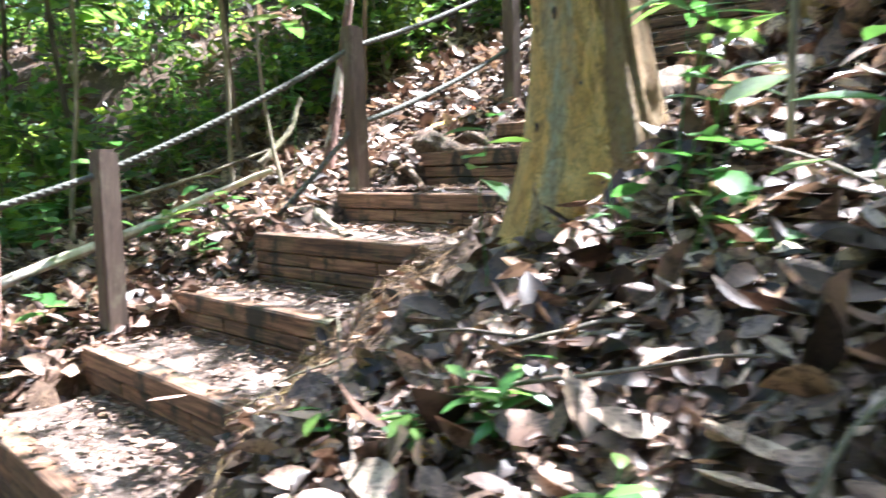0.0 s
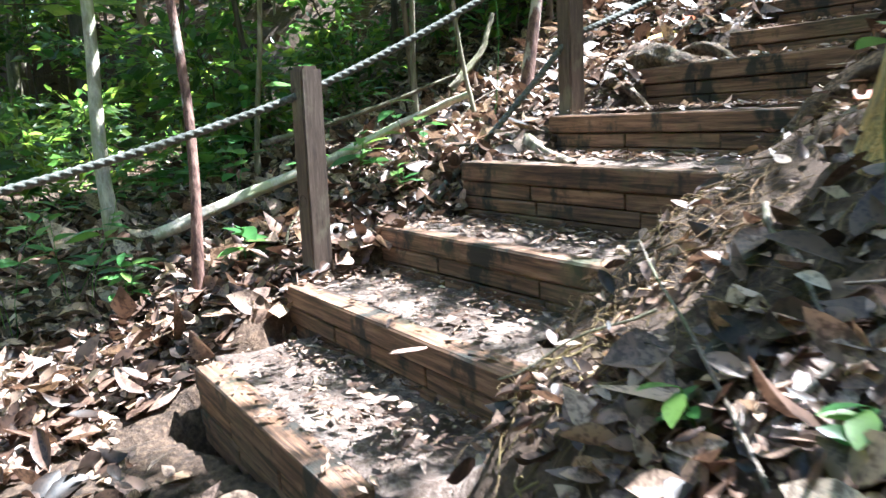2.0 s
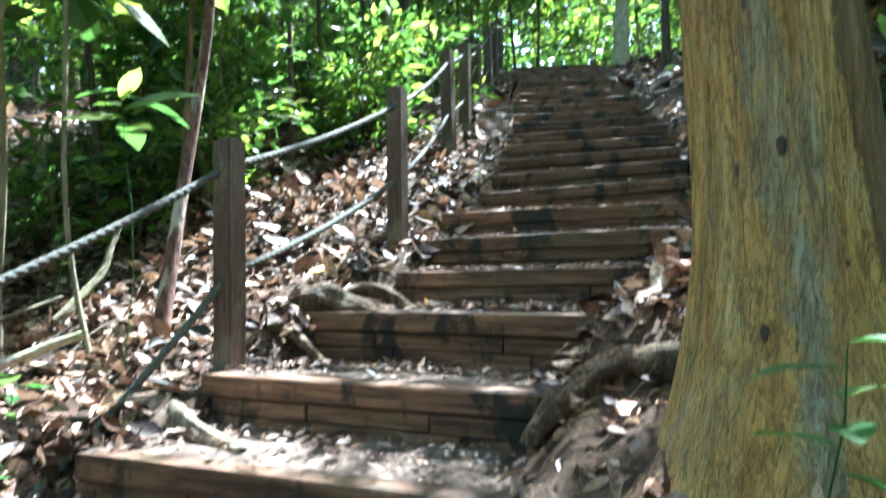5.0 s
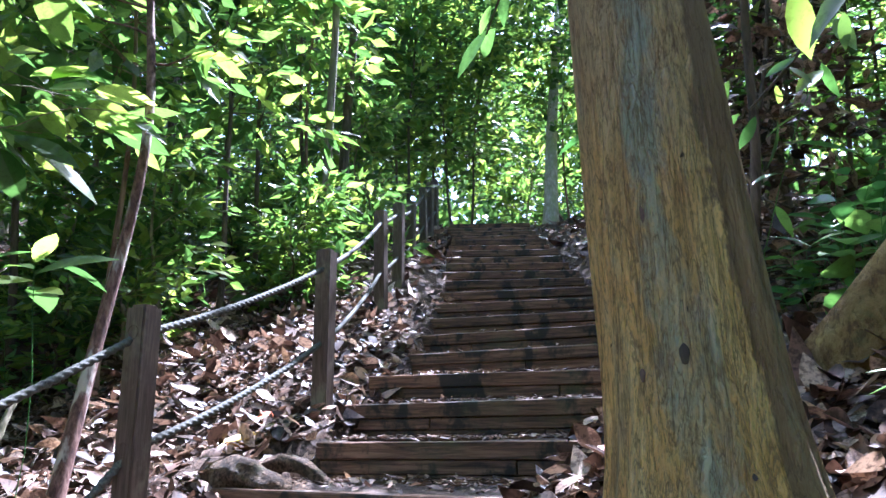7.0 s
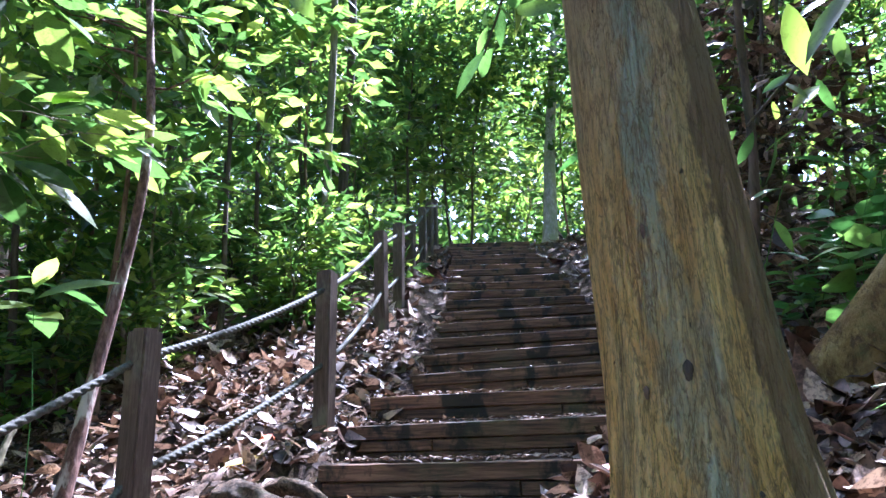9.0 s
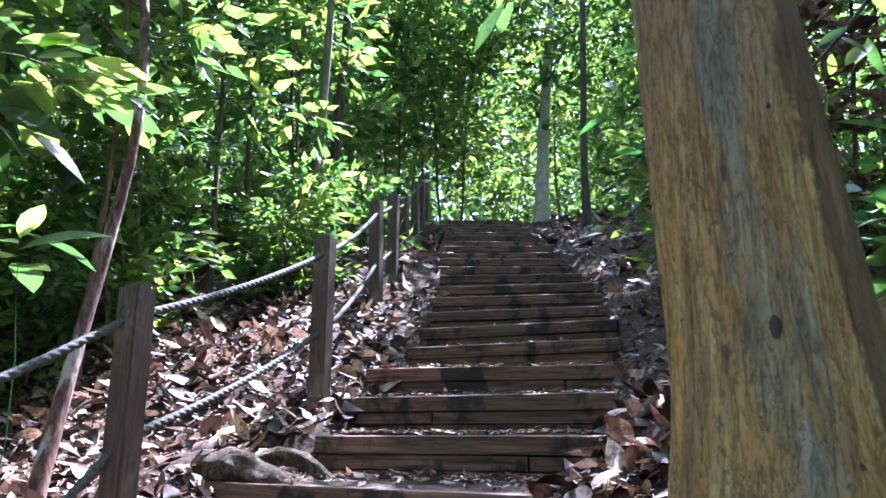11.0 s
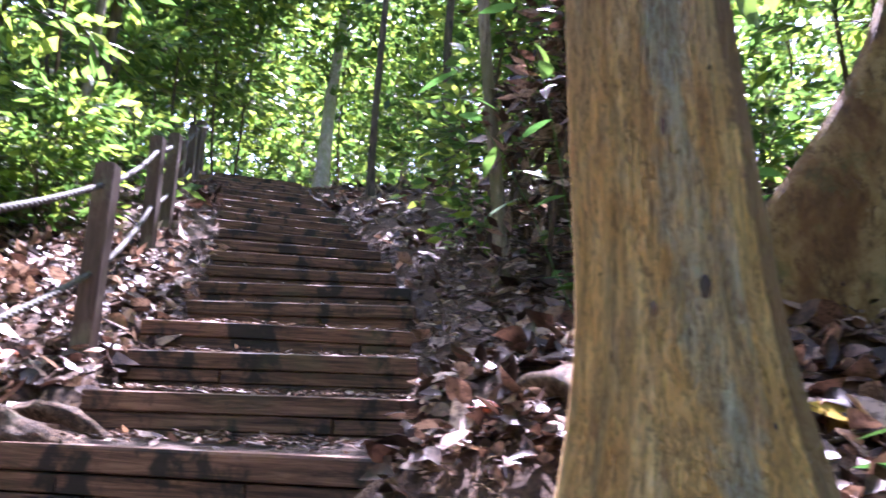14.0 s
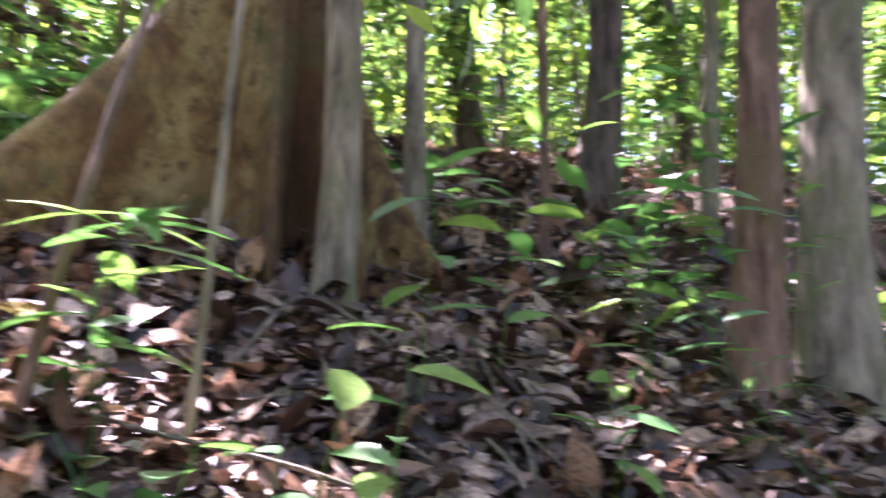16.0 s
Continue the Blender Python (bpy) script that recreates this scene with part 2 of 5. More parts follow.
def root_bark(node, link, nt):
    fine = noisy(nt, link, coords(nt, link), 48.0, 7, 0.75, 0.8)
    mid = noisy(nt, link, coords(nt, link), 11.0, 5, 0.7, 0.6)
    c = ramp(nt, link, fine, [(0.40, (0.03, 0.019, 0.012)), (0.5, (0.15, 0.093, 0.052)), (0.6, (0.29, 0.19, 0.115))])
    c = mixed(nt, link, ramp(nt, link, mid, [(0.50, (0, 0, 0)), (0.58, (0.8, 0.8, 0.8))]), c, (0.055, 0.038, 0.026))
    scuff = ramp(nt, link, noisy(nt, link, coords(nt, link), 7.0, 6, 0.7, 0.5), [(0.58, (0, 0, 0)), (0.64, (0.7, 0.7, 0.7))])
    c = mixed(nt, link, scuff, c, (0.33, 0.25, 0.17))
    moss = ramp(nt, link, noisy(nt, link, coords(nt, link), 5.0, 6, 0.75), [(0.55, (0, 0, 0)), (0.63, (0.6, 0.6, 0.6))])
    c = mixed(nt, link, moss, c, (0.10, 0.11, 0.05))
    return c, added(nt, link, fine, mid), 1.0, 0.03


def rope_fibre(node, link, nt):
    f = noisy(nt, link, coords(nt, link, (1, 1, 1), True), 120.0, 4)
    return ramp(nt, link, f, [(0.3, (0.035, 0.036, 0.03)), (0.7, (0.145, 0.145, 0.125))]), f, 0.4, 0.004


def leaf_material(name, stops, glow, rough=0.45, through_share=0.5, gloss=0.5, mottled=False):
    """Thin leaf: each leaf takes its own colour; daylight passes through by the translucent share."""
    m = bpy.data.materials.new(name)
    m.use_nodes = True
    nt = m.node_tree
    link = nt.links.new
    geo = nt.nodes.new("ShaderNodeNewGeometry")
    info = nt.nodes.new("ShaderNodeObjectInfo")
    add = nt.nodes.new("ShaderNodeMath")
    add.operation = "ADD"
    link(geo.outputs["Random Per Island"], add.inputs[0])
    link(info.outputs["Random"], add.inputs[1])
    fr = nt.nodes.new("ShaderNodeMath")
    fr.operation = "FRACT"
    link(add.outputs[0], fr.inputs[0])
    col = ramp(nt, link, fr.outputs[0], stops)
    blot = noisy(nt, link, coords(nt, link, (1, 1, 1), True), 30.0, 4)
    fleck = noisy(nt, link, coords(nt, link, (1, 1, 1), True), 95.0, 5, 0.7)
    shade = ramp(nt, link, added(nt, link, blot, fleck), [(0.86, (0.42, 0.38, 0.36)), (1.02, (1.0, 1.0, 1.0)), (1.18, (1.25, 1.22, 1.15))] if mottled else [(0.8, (0.7, 0.7, 0.66)), (1.05, (1.0, 1.0, 1.0))])
    col = mixed(nt, link, 1.0, col, shade, "MULTIPLY")
    bsdf = nt.nodes["Principled BSDF"]
    bsdf.inputs["Roughness"].default_value = rough
    bsdf.inputs["Specular IOR Level"].default_value = gloss
    link(col, bsdf.inputs["Base Color"])
    if through_share > 0:
        tr = nt.nodes.new("ShaderNodeBsdfTranslucent")
        link(mixed(nt, link, 1.0, col, glow, "MULTIPLY"), tr.inputs["Color"])
        mx = nt.nodes.new("ShaderNodeMixShader")
        mx.inputs[0].default_value = through_share
        link(bsdf.outputs[0], mx.inputs[1])
        link(tr.outputs[0], mx.inputs[2])
        link(mx.outputs[0], nt.nodes["Material Output"].inputs["Surface"])
    return m


M_TIMBER = material("timber", timber, 0.75)
M_POST = material("post_wood", post_wood, 0.6)
M_SOIL = material("soil", soil, 0.95)
M_TREAD = material("tread_soil", tread_soil, 0.95)
M_PALE = material("pale_flaking_bark", bark_pale_flaking, 0.85)
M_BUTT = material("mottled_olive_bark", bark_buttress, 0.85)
M_DARK = material("dark_bark", bark((0.03, 0.022, 0.017), (0.15, 0.11, 0.085)), 0.9)
M_PATCHY = material("patchy_red_bark", bark_patchy, 0.85)
M_GREY = material("grey_bark", bark((0.09, 0.072, 0.048), (0.34, 0.29, 0.205)), 0.85)
M_RED = material("reddish_bark", bark((0.08, 0.045, 0.032), (0.30, 0.19, 0.14)), 0.85)
M_ROOT = material("root_bark", root_bark, 0.85)
M_TWIG = material("twig_bark", bark((0.06, 0.045, 0.035), (0.25, 0.20, 0.16), 1.0, 30.0), 0.85)
M_FIBRE = material("root_fibre", bark((0.10, 0.058, 0.028), (0.33, 0.21, 0.115), 1.0, 30.0), 0.9)
M_BLEACHED = material("bleached_wood", bark((0.30, 0.25, 0.20), (0.62, 0.55, 0.46), 0.4, 20.0), 0.8)
M_ROPE = material("rope_fibre", rope_fibre, 0.85)
GREENS = [(0.0, (0.022, 0.048, 0.018)), (0.35, (0.042, 0.082, 0.026)), (0.65, (0.07, 0.115, 0.03)), (0.88, (0.12, 0.16, 0.034)), (1.0, (0.15, 0.18, 0.05))]
M_LEAF = leaf_material("green_leaf", GREENS, (3.3, 3.5, 1.9), 0.33, 0.52, 0.6)
M_CANOPY = leaf_material("canopy_leaf", GREENS, (2.1, 2.3, 1.2), 0.55, 0.45, 0.3)
M_FRESH = leaf_material("fresh_leaf", [(0.0, (0.045, 0.12, 0.035)), (0.5, (0.075, 0.19, 0.05)), (1.0, (0.16, 0.25, 0.055))], (1.5, 1.6, 1.1), 0.35, 0.35)
LITTER = [(0.0, (0.016, 0.011, 0.009)), (0.26, (0.058, 0.033, 0.024)), (0.50, (0.14, 0.086, 0.064)), (0.70, (0.25, 0.17, 0.132)), (0.88, (0.42, 0.315, 0.25)), (0.95, (0.28, 0.175, 0.105)), (1.0, (0.52, 0.43, 0.35))]
M_LITTER = leaf_material("dead_leaf", LITTER, (1.1, 1.0, 0.85), 0.48, 0.17, 0.35, True)
M_YELLOW = leaf_material("yellow_leaf", [(0.0, (0.55, 0.36, 0.04)), (1.0, (0.68, 0.47, 0.08))], (1.3, 1.1, 0.6), 0.45, 0.3)
M_ORANGE = leaf_material("orange_leaf", [(0.0, (0.60, 0.10, 0.03)), (1.0, (0.68, 0.18, 0.05))], (1.3, 1.0, 0.6), 0.45, 0.3)
M_BROWN = leaf_material("brown_leaf", [(0.0, (0.26, 0.17, 0.14)), (1.0, (0.34, 0.23, 0.19))], (1.2, 1.0, 0.8), 0.5, 0.15, 0.4, True)


# ---- mesh helpers ----
def mesh_from(name, verts, faces, mat, smooth=True):
    """A mesh from arrays; faces are one array of equal-sided polygons or a list."""
    me = bpy.data.meshes.new(name)
    verts = np.asarray(verts, dtype=np.float32).reshape(-1, 3)
    if isinstance(faces, np.ndarray):
        n, k = faces.shape
        me.vertices.add(len(verts))
        me.vertices.foreach_set("co", verts.ravel())
        me.loops.add(n * k)
        me.loops.foreach_set("vertex_index", faces.astype(np.int32).ravel())
        me.polygons.add(n)
        me.polygons.foreach_set("loop_start", np.arange(0, n * k, k, dtype=np.int32))
        me.polygons.foreach_set("loop_total", np.full(n, k, dtype=np.int32))
        me.update(calc_edges=True)
    else:
        me.from_pydata(verts.tolist(), [], faces)
    me.validate()
    me.polygons.foreach_set("use_smooth", np.full(len(me.polygons), smooth))
    me.materials.append(mat)
    return me


def part(name, me, parent, label=""):
    ob = new(name, me)
    ob.parent = parent
    if label:
        ob["label"] = label
    return ob


def chamfered(name, sx, sy, sz, b, mat, wobble=0.0, seed=0):
    """A box with bevelled edges, centred, slightly worn."""
    bm = bmesh.new()
    bmesh.ops.create_cube(bm, size=1.0)
    for v in bm.verts:
        v.co = Vector((v.co.x * sx, v.co.y * sy, v.co.z * sz))
    bmesh.ops.bevel(bm, geom=bm.edges[:], offset=b, segments=1, affect="EDGES")
    rng = random.Random(seed)
    for v in bm.verts:
        v.co += Vector([rng.uniform(-wobble, wobble) for _ in range(3)])
    me = bpy.data.meshes.new(name)
    bm.to_mesh(me)
    bm.free()
    me.materials.append(mat)
    return me


def tube(points, radii, sides=8, rough=0.0, seed=0, caps=True):
    """A tapering tube through points: vertices and quads. rough: share of the radius by which it is uneven."""
    P = np.array(points, float)
    R = np.array(radii, float)
    n = len(P)
    T = np.gradient(P, axis=0)
    T /= np.linalg.norm(T, axis=1)[:, None] + 1e-9
    ref = np.array([0.31, 0.17, 0.93]) if abs(T[0] @ np.array([0, 0, 1.0])) < 0.8 else np.array([1.0, 0.1, 0.05])
    A = np.cross(T, ref)
    A /= np.linalg.norm(A, axis=1)[:, None]
    B = np.cross(T, A)
    th = np.linspace(0, 2 * np.pi, sides, endpoint=False)
    rr = R[:, None] * np.ones((1, sides))
    if rough:
        g = np.random.RandomState(seed)
        ph = g.rand(6) * 6.3
        k = np.arange(n)[:, None] / max(n - 1, 1)
        rr = rr * (1 + rough * (0.5 * np.sin(3 * th + ph[0] + 4 * k) + 0.4 * np.sin(5 * th + ph[1] - 9 * k) + 0.5 * np.sin(17 * k + ph[2] + th) + 0.3 * np.sin(41 * k + ph[3] - 2 * th)))
    V = P[:, None] + rr[..., None] * (np.cos(th)[None, :, None] * A[:, None] + np.sin(th)[None, :, None] * B[:, None])
    i = np.arange(n - 1)[:, None] * sides
    j = np.arange(sides)[None, :]
    jn = (j + 1) % sides
    F = np.stack([i + j, i + jn, i + sides + jn, i + sides + j], -1).reshape(-1, 4)
    return V.reshape(-1, 3), F


def merged(pieces):
    V, F, o = [], [], 0
    for v, f in pieces:
        V.append(v)
        F.append(f + o)
        o += len(v)
    return np.concatenate(V), np.concatenate(F)


def bent(a, b, n, bend, seed):
    """n points from a to b on an uneven line."""
    g = np.random.RandomState(seed)
    k = np.linspace(0, 1, n)[:, None]
    a, b = np.array(a, float), np.array(b, float)
    off = sum(np.sin(np.pi * f * k) * g.uniform(-1, 1, 3) / f for f in (1, 2, 3, 5))
    return a + (b - a) * k + off * bend


# a leaf: rows across it from stalk to tip (place along, half width)
FINE = [(0.0, 0.0), (0.14, 0.52), (0.34, 0.92), (0.56, 1.0), (0.78, 0.66), (1.0, 0.0)]
PLAIN = [(0.0, 0.0), (0.42, 1.0), (1.0, 0.0)]


def leaves(pos, way, up, length, width, rows=PLAIN, curl=0.0, cup=0.25):
    """Many leaves at once: stalk places, pointing ways, up sides; each folded on its midrib and curled. Vertices and triangles."""
    N = len(pos)
    way = way / (np.linalg.norm(way, axis=1)[:, None] + 1e-9)
    side = np.cross(way, up)
    side /= np.linalg.norm(side, axis=1)[:, None] + 1e-9
    up = np.cross(side, way)
    t, w = [], []
    tri = []
    last = None
    for r, (a, b) in enumerate(rows):
        if b == 0:
            idx = [len(t)]
            t.append(a), w.append(0)
        else:
            idx = [len(t), len(t) + 1, len(t) + 2]
            t += [a] * 3
            w += [-b, 0, b]
        if last is not None:
            if len(last) == 1:
                tri += [(last[0], idx[1], idx[0]), (last[0], idx[2], idx[1])]
            elif len(idx) == 1:
                tri += [(last[0], last[1], idx[0]), (last[1], last[2], idx[0])]
            else:
                for q in (0, 1):
                    tri += [(last[q], last[q + 1], idx[q + 1]), (last[q], idx[q + 1], idx[q])]
        last = idx
    t, w = np.array(t), np.array(w)
    length, width = np.broadcast_to(length, N), np.broadcast_to(width, N)
    curl, cup = np.broadcast_to(curl, N), np.broadcast_to(cup, N)
    X = length[:, None] * t[None]
    Y = 0.5 * width[:, None] * w[None]
    Z = length[:, None] * curl[:, None] * t[None] ** 2 + np.abs(Y) * cup[:, None]
    V = pos[:, None] + X[..., None] * way[:, None] + Y[..., None] * side[:, None] + Z[..., None] * up[:, None]
    F = np.array(tri)[None] + (np.arange(N) * len(t))[:, None, None]
    return V.reshape(-1, 3), F.reshape(-1, 3)


# ---- the lie of the land ----
# the nine lowest steps: left end, right end and top of the front edge
STEPS = [(-1.62, 2.635, -0.87, 1.90, 0.318), (-1.507, 3.10, -0.56, 2.20, 0.477), (-1.254, 3.443, -0.26, 2.52, 0.64),
         (-0.907, 3.624, 0.035, 2.74, 0.868), (-0.563, 4.005, 0.32, 3.08, 1.033), (-0.17, 4.372, 0.62, 3.25, 1.228),
         (0.302, 4.627, 1.20, 3.73, 1.39), (0.55, 5.057, 1.50, 4.12, 1.573), (0.757, 5.307, 1.93, 4.52, 1.742)]
UPPER = 16
cx, cy, cz = 1.34, 4.91, 1.742
for i in range(UPPER):
    h = radians(38 - 14 * min(1.0, (i + 0.5) / 7))
    cx, cy, cz = cx + 0.41 * math.sin(h), cy + 0.41 * math.cos(h), cz + 0.169
    half = 0.665 - 0.004 * i + 0.02 * math.sin(2.3 * i)
    hh = h + radians(9) * max(0, 1 - i / 5) + radians(2.0) * math.sin(1.7 * i)
    STEPS.append((cx - half * math.cos(hh), cy + half * math.sin(hh), cx + half * math.cos(hh), cy - half * math.sin(hh), cz + 0.012 * math.sin(3.1 * i)))
MID = np.array([((a + c) / 2, (b + d) / 2) for a, b, c, d, _ in STEPS])
TOPS = np.array([s[4] for s in STEPS])
LINE = np.vstack([MID[0] + (MID[0] - MID[1]) / np.linalg.norm(MID[0] - MID[1]) * 60, MID, MID[-1] + (MID[-1] - MID[-4]) / np.linalg.norm(MID[-1] - MID[-4]) * 200])
RUN = np.concatenate([[0], np.cumsum(np.linalg.norm(np.diff(LINE, axis=0), axis=1))]) - 60.0    # 0 at the lowest step
LEVEL = np.concatenate([[0.10, 0.12, 0.165], [TOPS[0] - 0.03], TOPS[1:] - 0.07, [TOPS[-1] + 2.5]])
LEVEL_AT = np.concatenate([[-60, -0.45, 0.0], [0.30], RUN[2:-1], [RUN[-1]]])


def along(x, y):
    """Run along the stairs' middle line and the offset to its right, of each point."""
    x, y = np.asarray(x, float), np.asarray(y, float)
    best = np.full(x.shape, 1e9)
    s, w = np.zeros(x.shape), np.zeros(x.shape)
    for i in range(len(LINE) - 1):
        a, d = LINE[i], LINE[i + 1] - LINE[i]
        L = np.hypot(*d)
        d = d / L
        k = (x - a[0]) * d[0] + (y - a[1]) * d[1]
        kc = np.clip(k, 0, L)
        dist = np.hypot(x - a[0] - kc * d[0], y - a[1] - kc * d[1])
        cross = (x - a[0]) * d[1] - (y - a[1]) * d[0]
        m = dist < best
        best = np.where(m, dist, best)
        s = np.where(m, RUN[i] + kc, s)
        w = np.where(m, np.sign(cross) * dist, w)
    return s, w


KNOTS = np.stack([np.interp(np.linspace(-3.0, RUN[-2] + 3.0, 80), RUN, LINE[:, q]) for q in range(2)], 1)
KNOT_RUN = np.linspace(-3.0, RUN[-2] + 3.0, 80)


def even_run(x, y):
    """Run along the stairs without the jumps that the bends of their middle line give far from it."""
    d = (x[..., None] - KNOTS[:, 0]) ** 2 + (y[..., None] - KNOTS[:, 1]) ** 2
    k = np.exp(-(d - d.min(-1, keepdims=True)) / (2 * 0.55 ** 2))
    return (k * KNOT_RUN).sum(-1) / k.sum(-1)


def ease(a, b, v):
    k = np.clip((v - a) / (b - a), 0, 1)
    return k * k * (3 - 2 * k)


def height(x, y):
    """The ground's height: the stairs' slope, a bank on their right, gently uneven forest floor elsewhere."""
    x, y = np.asarray(x, float), np.asarray(y, float)
    s, w = along(x, y)
    blend = ease(0.72, 1.05, np.abs(w)) * ease(-2.5, -1.0, s) * (1 - ease(RUN[-2] + 1.0, RUN[-2] + 2.5, s))
    s = s + (even_run(x, y) - s) * blend
    z = np.interp(s, LEVEL_AT, LEVEL)
    top = RUN[-2]
    wide = 0.10 * ease(0.62, 0.85, w) + 0.33 * np.clip(w - 0.78, 0, 2.4) + 0.2 * np.clip(w - 3.2, 0, 9)
    wide = z + wide * (1 - 0.6 * ease(top - 3.5, top + 0.5, s))
    q = (x + 0.45) * 0.77 + (y - 1.75) * 0.64
    xx = np.where(x > 1.6, 1.6 + 0.75 * np.clip(x - 1.6, 0, 3.5) + 0.35 * np.clip(x - 5.1, 0, 12), np.maximum(x, -3))
    bank = 0.63 + 0.52 * xx + 0.25 * (np.clip(y, -6, 9) - 1.44) - 0.22 * (1 - ease(-0.35, 0.12, q))
    bank = np.maximum(bank, 0.10)
    side = np.where(w > 0.5, bank * (1 - ease(1.6, 3.2, s)) + wide * ease(1.6, 3.2, s), z)
    z = z + (side - z) * ease(0.60, 0.80, w)
    left = np.clip(-w - 0.7, 0, 30)
    z = z + 0.05 * ease(0.0, 0.25, left) + 0.08 * ease(0.1, 0.7, left) * ease(2.2, 3.6, s) * (1 - ease(0.9, 2.6, left)) - 0.02 * np.clip(left, 0, 12)
    bumps = 0.03 * np.sin(2.1 * x + 1.3 * y) + 0.025 * np.sin(-1.4 * x + 3.3 * y + 1) + 0.018 * np.sin(6.1 * x + 4.3 * y) * np.sin(5.2 * y - 3.7 * x)
    off = np.clip(np.maximum(np.abs(w) - 0.75, np.where(s < -0.1, 0.3, 0)), 0, 1)
    z = z + bumps * off * (1 + 0.8 * ease(4, 20, np.hypot(x, y - 3)))
    for px, py, d, r in ((0.33, 2.78, -0.09, 0.14), (0.66, 3.22, -0.12, 0.14), (-0.13, 4.62, 0.09, 0.16), (0.60, 2.10, 0.09, 0.12)):
        z = z + d * np.exp(-((x - px) ** 2 + (y - py) ** 2) / (2 * r * r))
    half = np.where(s < 0.42, 0.45, 0.55)
    inside = (1 - ease(half, half + 0.07, np.abs(w))) * ease(0.0, 0.06, s) * (1 - ease(top - 0.02, top + 0.1, s))
    return z - 0.32 * inside


def gz(x, y):
    return float(height(np.array([x]), np.array([y]))[0])


n = 420
u = np.linspace(-1, 1, n)
gx, gy = np.meshgrid(0.3 + 1.25 * np.sinh(5.7 * u), 3.0 + 1.25 * np.sinh(5.7 * u))
gh = height(gx, gy)
near = 1 - ease(3, 9, np.hypot(gx - 0.3, gy - 3))
gh += near * 0.008 * (np.sin(31 * gx + 17 * gy) * np.sin(23 * gy - 29 * gx) + 0.7 * np.sin(57 * gx) * np.sin(49 * gy))
ii = (np.arange(n - 1)[:, None] * n + np.arange(n - 1)[None]).ravel()
ground = new("ground", mesh_from("ground", np.stack([gx, gy, gh], -1).reshape(-1, 3), np.stack([ii, ii + 1, ii + n + 1, ii + n], -1), M_SOIL))
tagged(ground, "brown forest soil sloping up beside the timber steps", "ground", kind="structure")

# ---- trees ----
def trunk_mesh(name, base, top, r0, r1, mat, sides=14, rings=26, bend=0.12, flare=0.6, seed=0, rough=0.08):
    P = bent((0, 0, -0.25), np.array(top) - np.array(base), rings, bend, seed)
    P[:, :2] -= P[0, :2] * np.linspace(1, 0, rings)[:, None]
    k = np.linspace(0, 1, rings)
    R = r0 + (r1 - r0) * k ** 0.8
    R = R * (1 + flare * np.exp(-(P[:, 2] + 0.1) / (3.2 * r0 + 0.03)))
    return mesh_from(name, *tube(P, R, sides, rough, seed), mat), P, R


def spray(P, R, count, per, reach, size, seed, start=0.35, droop=0.1, rows=PLAIN, spread=0.32):
    """Limbs off a trunk and the leaves on them. Returns limb pieces and leaf arrays."""
    g = np.random.RandomState(seed)
    limbs, pos, way = [], [], []
    for c in range(count):
        k = start + (1 - start) * g.rand() ** 0.8
        i = min(int(k * (len(P) - 1)), len(P) - 2)
        a = P[i]
        az = g.rand() * 6.283
        ln = reach * g.uniform(0.45, 1.0) * (1.15 - 0.5 * k)
        d = np.array([math.cos(az), math.sin(az), g.uniform(0.05, 0.75)])
        b = a + d / np.linalg.norm(d) * ln
        line = bent(a, b, 6, 0.07 * ln, seed * 97 + c)
        line[:, 2] -= droop * ln * np.linspace(0, 1, 6) ** 2
        r = max(0.35 * R[i], 0.004)
        limbs.append(tube(line, np.linspace(r, max(0.25 * r, 0.0025), 6), 5))
        kk = 0.25 + 0.75 * g.rand(per) ** 0.7
        p = np.stack([np.interp(kk, np.linspace(0, 1, 6), line[:, q]) for q in range(3)], 1)
        off = g.normal(0, 1, (per, 3)) * np.array([1, 1, 0.6])
        pos.append(p + off * spread * size * 1.3)
        w = off * 0.8 + d * 0.9 + np.array([0, 0, -0.35])
        way.append(w)
    pos, way = np.concatenate(pos), np.concatenate(way)
    n = len(pos)
    up = np.array([0, 0, 1.0]) + g.normal(0, 0.75, (n, 3))
    L = size * g.uniform(0.5, 1.5, n)
    return limbs, leaves(pos, way, up, L, L * g.uniform(0.36, 0.52, n), rows, g.uniform(-0.25, 0.05, n), g.uniform(0.05, 0.3, n))


def tree(name, base, top, r0, r1, mat, label, category="tree", limbs=14, per=26, reach=1.2, size=0.13, seed=0, start=0.35, leaf=None, rows=PLAIN, sides=12, rings=24, bend=0.12, flare=0.6, group="", droop=0.1):
    root = new(name)
    root.location = base
    me, P, R = trunk_mesh("trunk", base, top, r0, r1, mat, sides, rings, bend, flare, seed)
    part("trunk", me, root)
    if limbs:
        tw, lv = spray(P, R, limbs, per, reach, size, seed + 5, start, droop, rows)
        tagged(part("twig_work", mesh_from("twig_work", *merged(tw), mat), root), kind="stuff")
        part("crown", mesh_from("crown", *lv, leaf or M_LEAF, False), root, "many green leaves on thin twigs")
    return tagged(root, label, category, group)


